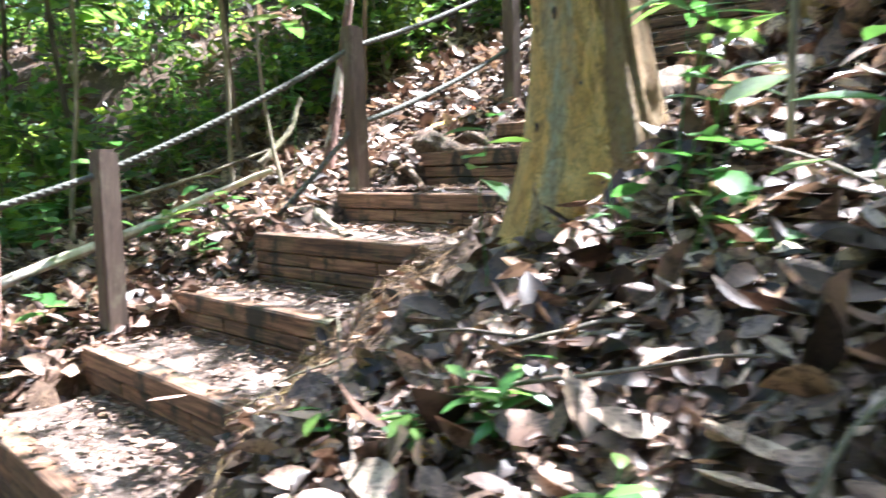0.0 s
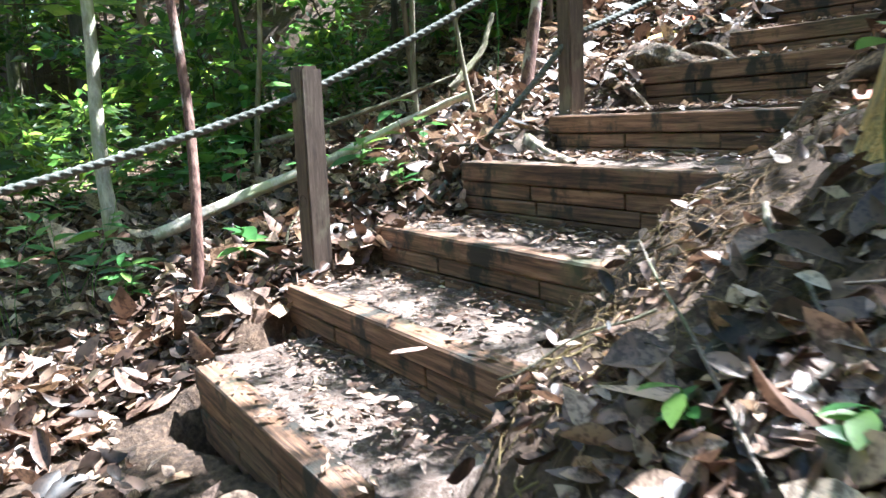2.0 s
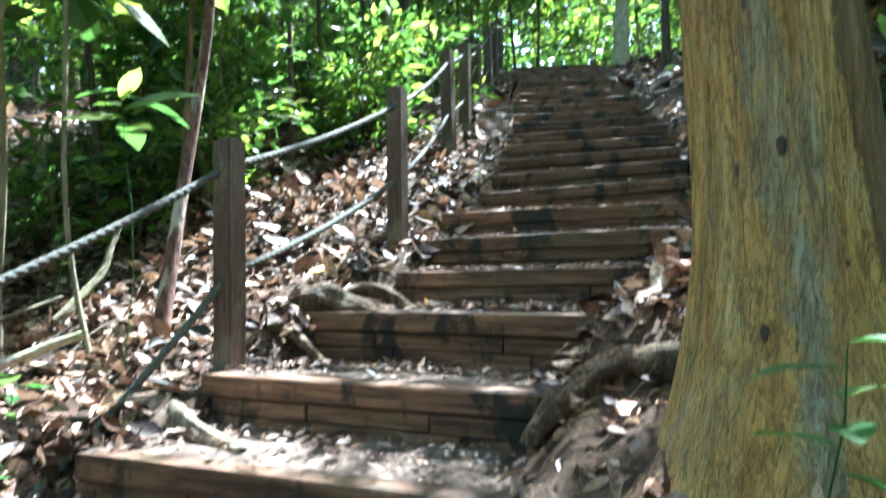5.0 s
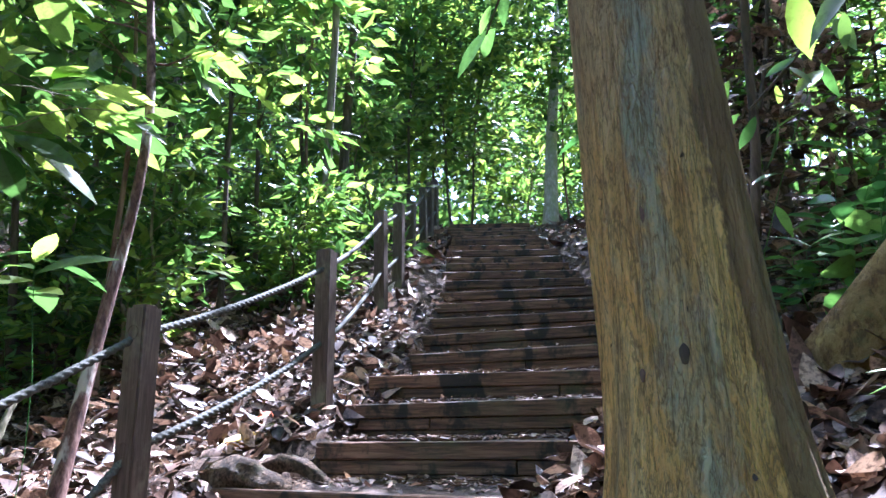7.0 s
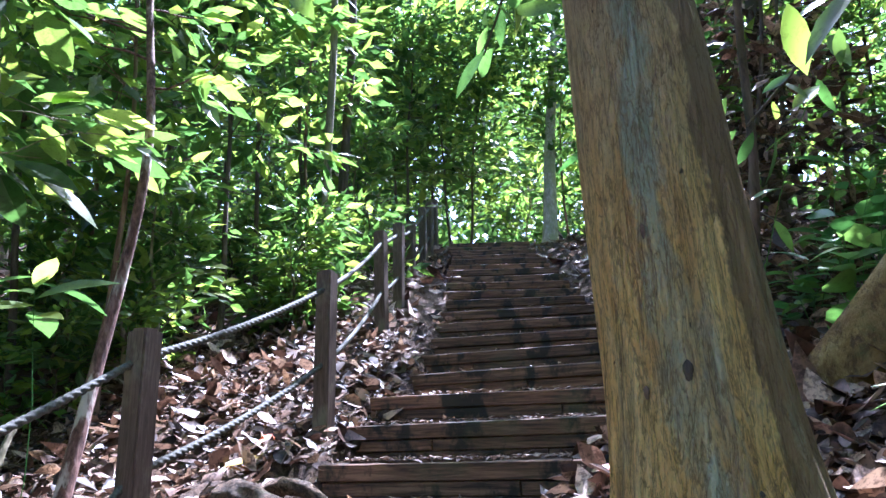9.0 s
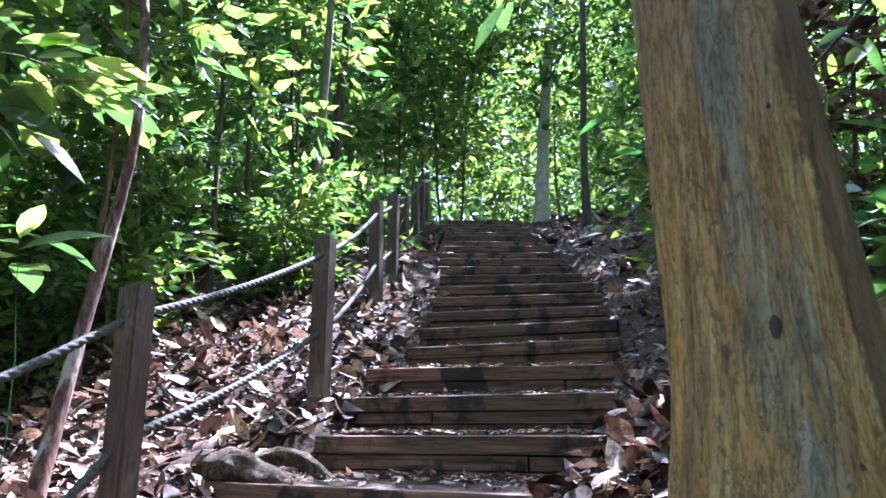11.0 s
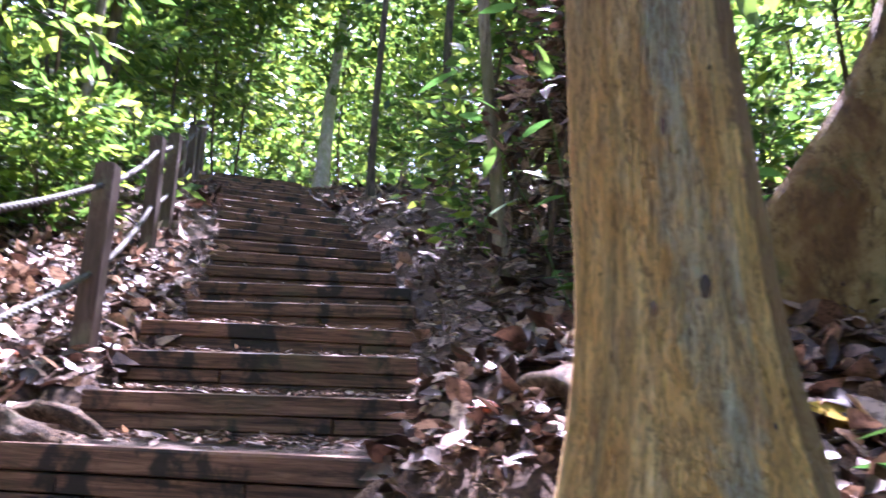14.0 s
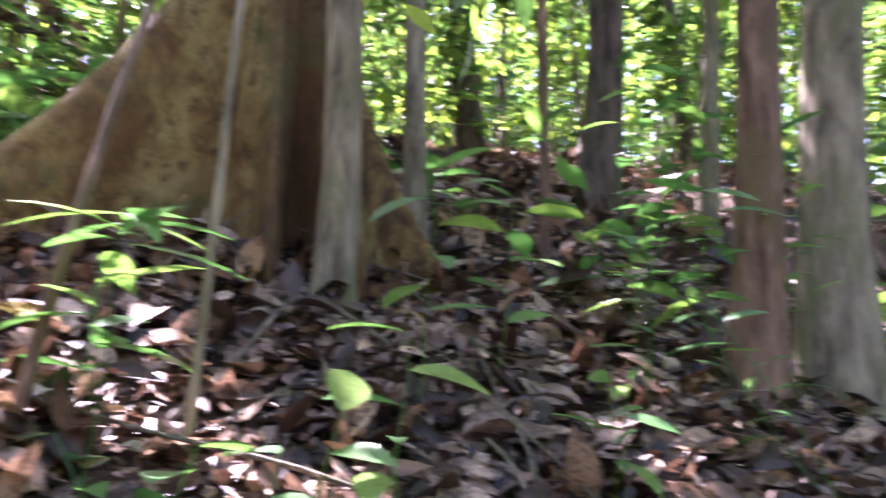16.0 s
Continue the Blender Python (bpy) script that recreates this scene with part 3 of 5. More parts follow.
def uneven_trunk(base, axis_x, axis_y, r_of, z0, z1, sides, rings, ridge=0.012, seed=0):
    """A large trunk as a closed skin: r_of(angle, height) with long uneven ridges. Local coordinates."""
    th = np.linspace(0, 2 * np.pi, sides, endpoint=False)[None, :]
    z = np.linspace(z0, z1, rings)[:, None]
    r = r_of(th, z) * np.ones((rings, sides))
    g = np.random.RandomState(seed)
    for f, a in ((7, 0.6), (11, 0.5), (19, 0.45), (31, 0.35), (43, 0.3)):
        r = r + ridge * a * np.sin(f * th + g.rand() * 6 + 1.2 * np.sin(z * g.uniform(1, 3) + g.rand() * 6)) * (0.7 + 0.6 * np.sin(3.1 * z + f))
    V = np.stack([r * np.cos(th) + axis_x * z, r * np.sin(th) + axis_y * z, z * np.ones_like(r)], -1)
    i = np.arange(rings - 1)[:, None] * sides
    j = np.arange(sides)[None]
    jn = (j + 1) % sides
    return V.reshape(-1, 3), np.stack([i + j, i + jn, i + sides + jn, i + sides + j], -1).reshape(-1, 4)


def canopy(root, centres, per, size, spread, seed, mat, rows=PLAIN):
    """Clusters of leaves high up, with twigs, as the crown of a tree whose base is root."""
    g = np.random.RandomState(seed)
    C = np.repeat(np.array(centres), per, axis=0)
    n = len(C)
    pos = C + g.normal(0, 1, (n, 3)) * np.array([spread, spread, spread * 0.4])
    L = size * g.uniform(0.6, 1.4, n)
    way = g.normal(0, 1, (n, 3)) * np.array([1, 1, 0.4]) + np.array([0, 0, -0.25])
    up = np.array([0, 0, 1.0]) + g.normal(0, 0.4, (n, 3))
    lv = leaves(pos - np.array(root.location), way, up, L, L * g.uniform(0.38, 0.55, n), rows, g.uniform(-0.2, 0.05, n), 0.15)
    part("crown", mesh_from("crown", *lv, mat, False), root, "high leafy crown with gaps, added for shade")


# the pale mottled tree beside the steps
TREE = Vector((0.474, 2.304, 0.95))
main_tree = new("tree")
main_tree.location = TREE


def main_radius(th, z):
    r = 0.15 - 0.03 * np.clip(z - 0.65, -1, 1.8) + 0.26 * np.clip(0.65 - z, 0, 0.9) ** 2
    for a, w, b in ((3.6, 0.5, 0.06), (2.0, 0.4, 0.07), (5.2, 0.45, 0.035), (0.6, 0.5, 0.04)):
        d = np.angle(np.exp(1j * (th - a)))
        r = r + b * np.exp(-(d / w) ** 2) * np.exp(-np.clip(z + 0.1, 0, 9) / 0.28)
    return r


part("trunk", mesh_from("trunk", *uneven_trunk(TREE, -0.055, 0.04, main_radius, -0.4, 4.2, 120, 130, 0.006, 3), M_PALE), main_tree)
for k, (px, py, pz, sz, mat) in enumerate([(0.443, 2.325, 1.85, 0.016, "d"), (0.303, 2.268, 1.79, 0.014, "r"), (0.299, 2.281, 1.516, 0.008, "r"), (0.372, 2.26, 1.547, 0.012, "d"), (0.29, 2.22, 1.25, 0.01, "d"), (0.40, 2.19, 1.35, 0.009, "d")]):
    axis = Vector((TREE.x - 0.055 * (pz - TREE.z), TREE.y + 0.04 * (pz - TREE.z), pz))
    out = (Vector((px, py, pz)) - axis).normalized()
    r = float(main_radius(np.array([math.atan2(out.y, out.x)]), np.array([pz - TREE.z]))[0])
    bm = bmesh.new()
    bmesh.ops.create_icosphere(bm, subdivisions=2, radius=1.0)
    for v in bm.verts:
        v.co = Vector((v.co.x * 0.003, v.co.y * sz * 0.7 * (1 + 0.2 * math.sin(5 * v.co.z)), v.co.z * sz * 1.5))
    me = bpy.data.meshes.new("bark_knot")
    bm.to_mesh(me)
    bm.free()
    me.materials.append(M_DARK if mat == "d" else M_RED)
    o = part("bark_knot", me, main_tree, "dark knot scar in the bark" if mat == "d" else "reddish knot scar in the bark")
    o.location = axis + out * (r + 0.001) - TREE
    o.rotation_euler = (0, 0, math.atan2(out.y, out.x))
tagged(main_tree, "leaning tree with pale ochre flaking bark beside the steps", "tree")

# the buttressed tree on the bank
BUTT = Vector((1.80, 2.06, gz(1.80, 2.06)))
butt_tree = new("buttress_tree")
butt_tree.location = BUTT


def butt_radius(th, z):
    r = 0.21 - 0.012 * np.clip(z, 0, 5)
    for a, reach, hh, w in ((2.33, 0.74, 1.45, 0.21), (3.45, 0.20, 1.3, 0.14), (4.0, 0.26, 1.2, 0.15), (4.6, 0.35, 1.0, 0.24), (0.9, 0.6, 1.1, 0.25), (5.9, 0.5, 1.0, 0.25)):
        d = np.angle(np.exp(1j * (th - a)))
        k = np.clip(1 - np.clip(z + 0.1, 0, 9) / hh, 0, 1) ** 1.9
        r = r + reach * k * np.exp(-(d / (w * (1.25 - 0.55 * k))) ** 2)
    return r


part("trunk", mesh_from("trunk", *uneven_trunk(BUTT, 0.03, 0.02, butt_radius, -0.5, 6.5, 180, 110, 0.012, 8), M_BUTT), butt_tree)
tagged(butt_tree, "large forest tree with olive-brown plank buttress roots", "tree")

# crowns added over the path to shade it: leaf clusters, thinner where the sun comes down to the ground
g = np.random.RandomState(11)
GAPS = [(-1.4, 2.1, 1.3, 0.93), (-0.75, 2.75, 0.8, 0.8), (-0.35, 5.2, 1.3, 0.96), (-1.5, 4.2, 1.1, 0.85), (4.2, 11.0, 1.8, 0.9), (0.9, 2.9, 0.35, 0.7), (1.1, 2.0, 0.4, 0.6), (-2.4, 5.4, 1.1, 0.6), (-0.4, 3.9, 0.4, 0.5), (2.5, 7.5, 0.5, 0.4), (-2.2, 5.4, 1.8, 0.93), (-3.6, 6.6, 2.2, 0.93), (-4.6, 8.6, 1.8, 0.9), (-0.8, 6.6, 1.3, 0.85), (-3.4, 4.4, 1.2, 0.8), (0.6, 8.6, 1.2, 0.7)]
cl = []
while len(cl) < 900:
    c = np.array([g.uniform(-5, 13), g.uniform(-4, 17), g.uniform(6.5, 13)])
    zg = 1.0
    f = c[:2] - np.array([TO_SUN.x, TO_SUN.y]) * (c[2] - zg) / TO_SUN.z
    if any(math.hypot(f[0] - a, f[1] - b) < r and g.rand() < p for a, b, r, p in GAPS):
        continue
    if math.sin(1.7 * c[0] + 0.6 * c[1]) * math.sin(1.3 * c[1] - 0.5 * c[0] + 1) > 0.45 and g.rand() < 0.8:
        continue
    cl.append(c)
# extra clusters added sunward of the slope and upper steps to shade them
shade = []
while len(shade) < 760:
    f = np.array([g.uniform(0.8, 9.0), g.uniform(3.0, 16.0)])
    s, w = (float(q[0]) for q in along(f[:1], f[1:]))
    if w < 0.9 and s < 2.6 or w < -0.7 and s < 6.5 or w < -4 or math.degrees(math.atan2(f[0] + 0.6, f[1] - 1.5)) > 43:
        continue
    if math.hypot(f[0] - 4.2, f[1] - 11.0) < 1.6 or abs(w) < 0.8 and g.rand() < 0.45:
        continue
    zc = g.uniform(7.5, 11.5)
    k = (zc - 2.0) / TO_SUN.z
    shade.append(np.array([f[0] + TO_SUN.x * k, f[1] + TO_SUN.y * k, zc]))
cl += shade
canopy(main_tree, cl[:400], 26, 0.19, 0.42, 21, M_CANOPY)
canopy(butt_tree, cl[400:], 26, 0.19, 0.42, 22, M_CANOPY)

SUNNY = [(-1.4, 2.1, 0.15, 0.7), (-0.8, 2.7, 0.5, 0.4), (-0.3, 3.4, 0.9, 0.3), (-0.35, 5.2, 1.6, 0.7), (-1.6, 4.3, 0.9, 0.4), (1.0, 2.1, 1.4, 0.2), (0.3, 1.5, 0.8, 0.2),
         (-2.2, 5.4, 2.2, 1.1), (-0.8, 6.4, 2.4, 1.0), (-3.4, 4.4, 2.0, 0.9), (-3.6, 6.8, 1.0, 1.0), (-4.6, 8.6, 1.4, 1.0), (-2.6, 5.2, 0.9, 0.8), (0.5, 8.2, 3.4, 0.7), (4.5, 0.8, 3.0, 1.0), (3.5, 2.6, 3.0, 0.6)]


def shades(x, y, base, tall, reach, low=0.25):
    """Whether a crown on a trunk at x, y stands between the sun and one of the sunny spots."""
    for a, b, c, r in SUNNY:
        for i in range(12):
            z = base + tall * (low + (1.05 - low) * i / 11)
            if z < c:
                continue
            px, py = a + TO_SUN.x / TO_SUN.z * (z - c), b + TO_SUN.y / TO_SUN.z * (z - c)
            if math.hypot(px - x, py - y) < reach * (1.15 - 0.4 * i / 11) + r:
                return True
    return False


def hanging(root, a, b, n_leaf, size, seed, slim=0.34, mat=None):
    """A drooping leafy branch of a tree, from a to b in the world."""
    g = np.random.RandomState(seed)
    P = bent(a, b, 14, 0.12, seed)
    P[:, 2] += 0.35 * np.sin(np.linspace(0, np.pi, 14)) * 0.6
    P -= np.array(root.location)
    br = part("branch", mesh_from("branch", *tube(P, np.linspace(0.018, 0.004, 14), 7, 0.1, seed), M_DARK), root, "thin drooping side branch")
    k = 1 - 0.5 * g.rand(n_leaf) ** 1.5
    p = np.stack([np.interp(k, np.linspace(0, 1, 14), P[:, q]) for q in range(3)], 1) + g.normal(0, 0.05, (n_leaf, 3))
    way = g.normal(0, 0.8, (n_leaf, 3)) + np.array([0, 0, -0.8])
    L = size * g.uniform(0.7, 1.25, n_leaf)
    part("foliage", mesh_from("foliage", *leaves(p, way, g.normal(0, 0.6, (n_leaf, 3)) + np.array([-0.4, -0.6, 0.5]), L, L * slim, FINE, g.uniform(-0.3, 0, n_leaf), 0.2), mat or M_LEAF), br, "drooping green leaves")


hanging(butt_tree, (1.75, 2.1, 3.4), (0.82, 2.22, 2.36), 12, 0.17, 3, 0.36)
hanging(butt_tree, (1.75, 2.15, 2.9), (1.02, 2.66, 2.28), 22, 0.13, 4, 0.3)
hanging(butt_tree, (1.8, 1.95, 2.9), (1.35, 1.40, 2.2), 18, 0.15, 5, 0.3)
hanging(main_tree, (0.35, 2.4, 4.0), (0.72, 3.65, 2.98), 22, 0.19, 6, 0.28)
hanging(main_tree, (0.33, 2.4, 4.1), (0.55, 3.2, 2.95), 26, 0.17, 7, 0.3)
hanging(main_tree, (0.33, 2.4, 4.1), (-0.15, 3.3, 2.9), 30, 0.17, 8, 0.36)

# slender stems beside the rope and on the bank
def at_ground(x, y, dz=0.0):
    return (x, y, gz(x, y) + dz)


b = at_ground(-1.92, 3.16)
tree("sapling", b, (b[0] - 0.25, b[1] + 0.5, b[2] + 3.4), 0.026, 0.012, M_PATCHY, "thin reddish-brown sapling standing in dead leaves", "sapling", 10, 20, 0.9, 0.13, 31, 0.55, sides=8)
b = at_ground(-0.78, 4.68)
tree("sapling", b, (b[0] + 0.30, b[1] + 0.9, b[2] + 4.2), 0.036, 0.016, M_PATCHY, "reddish sapling with pale bark patches behind the rope", "sapling", 12, 22, 1.0, 0.14, 32, 0.5, sides=9)
b = at_ground(-0.93, 4.62)
tree("sapling", b, (b[0] - 0.35, b[1] + 0.4, b[2] + 3.6), 0.014, 0.007, M_GREY, "thin grey sapling leaning over leaf litter", "sapling", 9, 18, 0.8, 0.13, 33, 0.5, sides=7)
b = at_ground(-3.1, 4.4)
tree("sapling", b, (b[0] - 0.1, b[1] + 0.3, b[2] + 4.5), 0.045, 0.02, M_BLEACHED, "pale smooth sapling in the undergrowth", "sapling", 12, 22, 1.1, 0.14, 34, 0.45, sides=9)
b = at_ground(5.75, 11.4)
tree("tree", b, (b[0] + 1.3, b[1] + 1.2, b[2] + 7), 0.13, 0.06, M_BLEACHED, "pale leaning tree at the head of the steps", "tree", 18, 30, 1.8, 0.16, 35, 0.5, sides=12)
for k, (x, y, r, hgt, mat, what) in enumerate([
        (4.1, 5.3, 0.085, 7.5, M_DARK, "dark slender tree on the leafy bank"), (4.8, 6.3, 0.06, 7, M_DARK, "dark thin tree on the leafy bank"),
        (5.6, 8.2, 0.07, 8, M_DARK, "dark thin tree on the slope"), (2.6, 4.6, 0.045, 6, M_GREY, "thin brown tree beside hanging leaves"),
        (1.55, 3.35, 0.022, 2.6, M_DARK, "short dark stem with long drooping leaves"), (4.9, 8.9, 0.055, 7, M_DARK, "dark thin tree at the head of the steps"),
        (1.88, 1.60, 0.04, 6, M_GREY, "mossy grey stem on the shaded bank"), (2.15, 1.18, 0.022, 4, M_RED, "thin reddish stem rising from the litter"),
        (5.6, 1.5, 0.11, 8, M_DARK, "dark tree on the shaded bank"), (1.80, 0.34, 0.10, 8, M_GREY, "pale pinkish smooth tree trunk on the bank"),
        (3.2, 0.3, 0.05, 6, M_GREY, "grey stem in the green undergrowth"), (1.2, 8.3, 0.05, 7, M_GREY, "thin pale tree behind the rope posts"),
        (1.75, 9.7, 0.07, 8, M_DARK, "dark tree behind the rope posts"), (1.50, 1.79, 0.055, 7, M_GREY, "mossy grey trunk against the buttress"), (1.58, 0.66, 0.065, 7, M_RED, "reddish brown trunk beside a pale one"), (2.9, 0.9, 0.09, 8, M_DARK, "dark leaning tree on the shaded bank"), (0.82, 1.90, 0.010, 3.2, M_GREY, "thin pale stem before the buttress")]):
    b = at_ground(x, y)
    q = random.Random(k)
    tree("tree", b, (b[0] + q.uniform(-0.5, 0.5), b[1] + q.uniform(-0.5, 0.5), b[2] + hgt), r, r * 0.5, mat, what, "tree",
         ((3 if shades(x, y, b[2], hgt, 1.2, 0.45) else 16) if r > 0.03 else 4) if hgt > 3.5 else 0, 24, 1.3, 0.15, 40 + k, 0.5, sides=12, leaf=M_LEAF)

b = at_ground(0.52, 2.06)
tree("sapling", b, (b[0] + 0.95, b[1] - 0.05, b[2] + 2.7), 0.012, 0.006, M_RED, "thin brown leaning stem before the buttress", "sapling", 4, 10, 0.5, 0.12, 58, 0.75, sides=7, bend=0.05)

for x, y, k in ((-1.45, 5.15, 71), (-2.4, 4.8, 73)):
    b = at_ground(x, y)
    tree("sapling", b, (b[0] + 0.3, b[1] - 0.2, b[2] + 3.6), 0.02, 0.008, M_GREY, "understorey sapling with large bright green leaves", "sapling", 16, 13, 1.15, 0.235, k, 0.5, rows=FINE, sides=8, droop=0.25)

# brown withered thicket and creepers under the trees on the slope
for x, y, hgt, lf, k in ((2.75, 4.35, 2.6, "dry", 121), (3.6, 4.7, 3.2, "dry", 122), (3.8, 5.7, 3.0, "dry", 123), (3.1, 5.2, 2.4, "green", 124), (4.4, 5.0, 3.4, "green", 125)):
    b = at_ground(x, y)
    tree("withered_shrub" if lf == "dry" else "shrub", b, (b[0] + 0.2, b[1] - 0.2, b[2] + hgt), 0.022, 0.008, M_DARK,
         "withered dark brown thicket hung with dead leaves" if lf == "dry" else "dark green shrub among withered stems", "shrub", 46, 22, 0.8, 0.12, k, 0.12, sides=7, droop=0.75,
         leaf=M_LITTER if lf == "dry" else M_LEAF)

# ---- undergrowth and forest ----
SHRUBS, TREES = [], []
for k in range(5):
    hgt = (0.9, 1.5, 3.7, 4.6, 0.7)[k]
    SHRUBS.append(tree("shrub", (0, 0, -100 - 10 * k), (0.2, 0.1, -100 - 10 * k + hgt), 0.018 + 0.004 * k, 0.006, (M_DARK, M_GREY, M_RED, M_DARK, M_GREY)[k],
                       ("low broad-leaved green shrub on the forest floor", "leafy green shrub with several thin stems", "tall green understorey shrub among the trees", "tall bushy understorey sapling with many leaves", "low dark green bush in leaf litter")[k],
                       "shrub", (22, 30, 40, 48, 20)[k], (20, 18, 16, 16, 20)[k], (0.7, 0.9, 1.1, 1.25, 0.6)[k], (0.14, 0.15, 0.18, 0.20, 0.11)[k], 60 + k, (0.08, 0.15, 0.42, 0.40, 0.08)[k], sides=6, rings=12, group="forest undergrowth"))
for k in range(4):
    hgt = (9, 11, 8, 12)[k]
    TREES.append(tree("tree", (0, 0, -200 - 20 * k), (0.6, -0.4, -200 - 20 * k + hgt), (0.10, 0.16, 0.07, 0.2)[k], 0.04, (M_DARK, M_GREY, M_RED, M_DARK)[k],
                      ("slender dark forest tree with leafy crown", "grey-barked forest tree with spreading crown", "thin reddish forest tree with leafy crown", "tall dark forest tree with broad crown")[k], "tree",
                      (60, 70, 50, 80)[k], 26, (2.0, 2.5, 1.8, 2.8)[k], 0.24, 80 + k, 0.25, sides=10, rings=16, leaf=M_CANOPY, group="forest trees", bend=0.25))


def place(src, x, y, turn, scale):
    m = Matrix.Translation(at_ground(x, y)) @ Matrix.Rotation(turn, 4, "Z")
    ob = copy_thing(src, m)
    ob.scale = (scale, scale, scale)
    return ob


CAM = [(0.08, 0.23), (-0.4, 1.0), (-0.57, 1.37), (-0.9, 1.9), (-0.6, 1.4)]
g = np.random.RandomState(5)
count = 0
for x, y, k, sc in [(-0.7, 6.5, 2, 1.1), (0.1, 7.3, 3, 1.0), (-3.1, 6.3, 3, 1.1), (-1.3, 7.4, 3, 1.2), (0.6, 8.5, 3, 1.1),
                    (1.3, 9.4, 2, 1.2), (-2.4, 8.2, 3, 1.3), (-0.2, 9.4, 3, 1.3), (-4.2, 4.6, 3, 1.1), (-4.4, 7.4, 3, 1.3), (1.6, 11.0, 3, 1.3), (0.4, 11.2, 3, 1.4), (2.6, 12.0, 3, 1.2),
                    (-1.9, 6.9, 2, 1.2), (-0.9, 8.6, 2, 1.3), (3.0, 13.4, 3, 1.3), (5.4, 13.6, 3, 1.2), (4.2, 14.4, 3, 1.4), (6.6, 12.0, 2, 1.2), (1.6, 8.3, 0, 1.0), (4.6, 12.9, 3, 1.2), (3.6, 12.2, 3, 1.1), (6.0, 12.9, 1, 1.3), (5.2, 15.5, 3, 1.6), (2.2, 10.7, 1, 1.1), (6.4, 9.6, 1, 1.1), (6.2, 7.0, 1, 1.2), (5.4, 5.4, 0, 1.2), (4.4, 3.9, 4, 1.1)]:
    place(SHRUBS[k], x, y, x * 3 + y, sc)
low = 0
while low < 34:
    x, y = g.uniform(-5, 2), g.uniform(3, 11)
    s, w = (float(q[0]) for q in along(np.array([x]), np.array([y])))
    if -4.5 < w < -1.3 and (3.4 if w > -3.6 else 0.8) < s < 9.5:
        place(SHRUBS[0 if low % 3 else 4], x, y, g.uniform(0, 6.28), g.uniform(0.6, 1.05))
        low += 1
while count < 230:
    r = 3.0 + 17 * g.rand() ** 0.9
    a = g.uniform(0, 6.283)
    x, y = 0.3 + r * math.cos(a), 3.5 + r * math.sin(a)
    s, w = (float(q[0]) for q in along(np.array([x]), np.array([y])))
    side = abs(w)
    if side < 1.5 or (w < 0 and side < 1.9) or (-4.6 < w < 0 and -0.5 < s < 3.4) or min(math.hypot(x - p, y - q) for p, q in CAM) < 2.3:
        continue
    if 0 < w < 2.2 and 0 < s < 9:
        continue
    if 0 < w < 4.5 and 0 < s < 9 and g.rand() < 0.4:
        continue
    if y < 1 and w > 0 and g.rand() < 0.3:
        continue
    k = g.choice([0, 1, 2, 3, 4], p=[0.2, 0.25, 0.25, 0.2, 0.1])
    if side < 2.6:
        k = g.choice([0, 4])
    if k in (2, 3) and x < 1.5 and shades(x, y, gz(x, y), 4.0, 1.1, 0.4):
        continue
    place(SHRUBS[k], x, y, g.uniform(0, 6.28), g.uniform(0.75, 1.25) * (1.0 if r < 9 else 1.25))
    count += 1
count = 0
while count < 150:
    r = 6 + 34 * g.rand() ** 0.8
    a = g.uniform(0, 6.283)
    x, y = 1 + r * math.cos(a), 4 + r * math.sin(a)
    s, w = (float(q[0]) for q in along(np.array([x]), np.array([y])))
    if abs(w) < 2.6:
        continue
    if 45 < math.degrees(math.atan2(x + 0.6, y - 1.5)) < 74 and r < 28:
        continue
    k, sc = g.randint(4), g.uniform(0.8, 1.3)
    if shades(x, y, gz(x, y), (9, 11, 8, 12)[k] * sc, (2.0, 2.5, 1.8, 2.8)[k] * sc * 0.95):
        continue
    place(TREES[k], x, y, g.uniform(0, 6.28), sc)
    count += 1
for ob in SHRUBS + TREES:
    for o in (*ob.children_recursive, ob):
        bpy.data.objects.remove(o)

# far wood all round
n = 105000
a, r = g.uniform(0, 6.283, n), g.uniform(22, 55, n)
thin = np.degrees(np.arctan2(np.cos(a), np.sin(a)))
ok = ~((thin > 42) & (thin < 76) & (g.rand(n) < 0.7))
a, r = a[ok], r[ok]
n = len(a)
x, y = r * np.cos(a), 4 + r * np.sin(a)
pos = np.stack([x, y, height(x, y) + 20 * g.rand(n) ** 1.15], 1)
L = g.uniform(0.5, 1.1, n) * r / 36
far = new("far_wood", mesh_from("far_wood", *leaves(pos, g.normal(0, 1, (n, 3)), g.normal(0, 1, (n, 3)), L, L * 0.6, PLAIN, -0.1, 0.2), M_CANOPY, False))
tagged(far, "dense green woods far behind the near trees", "woods", kind="stuff")

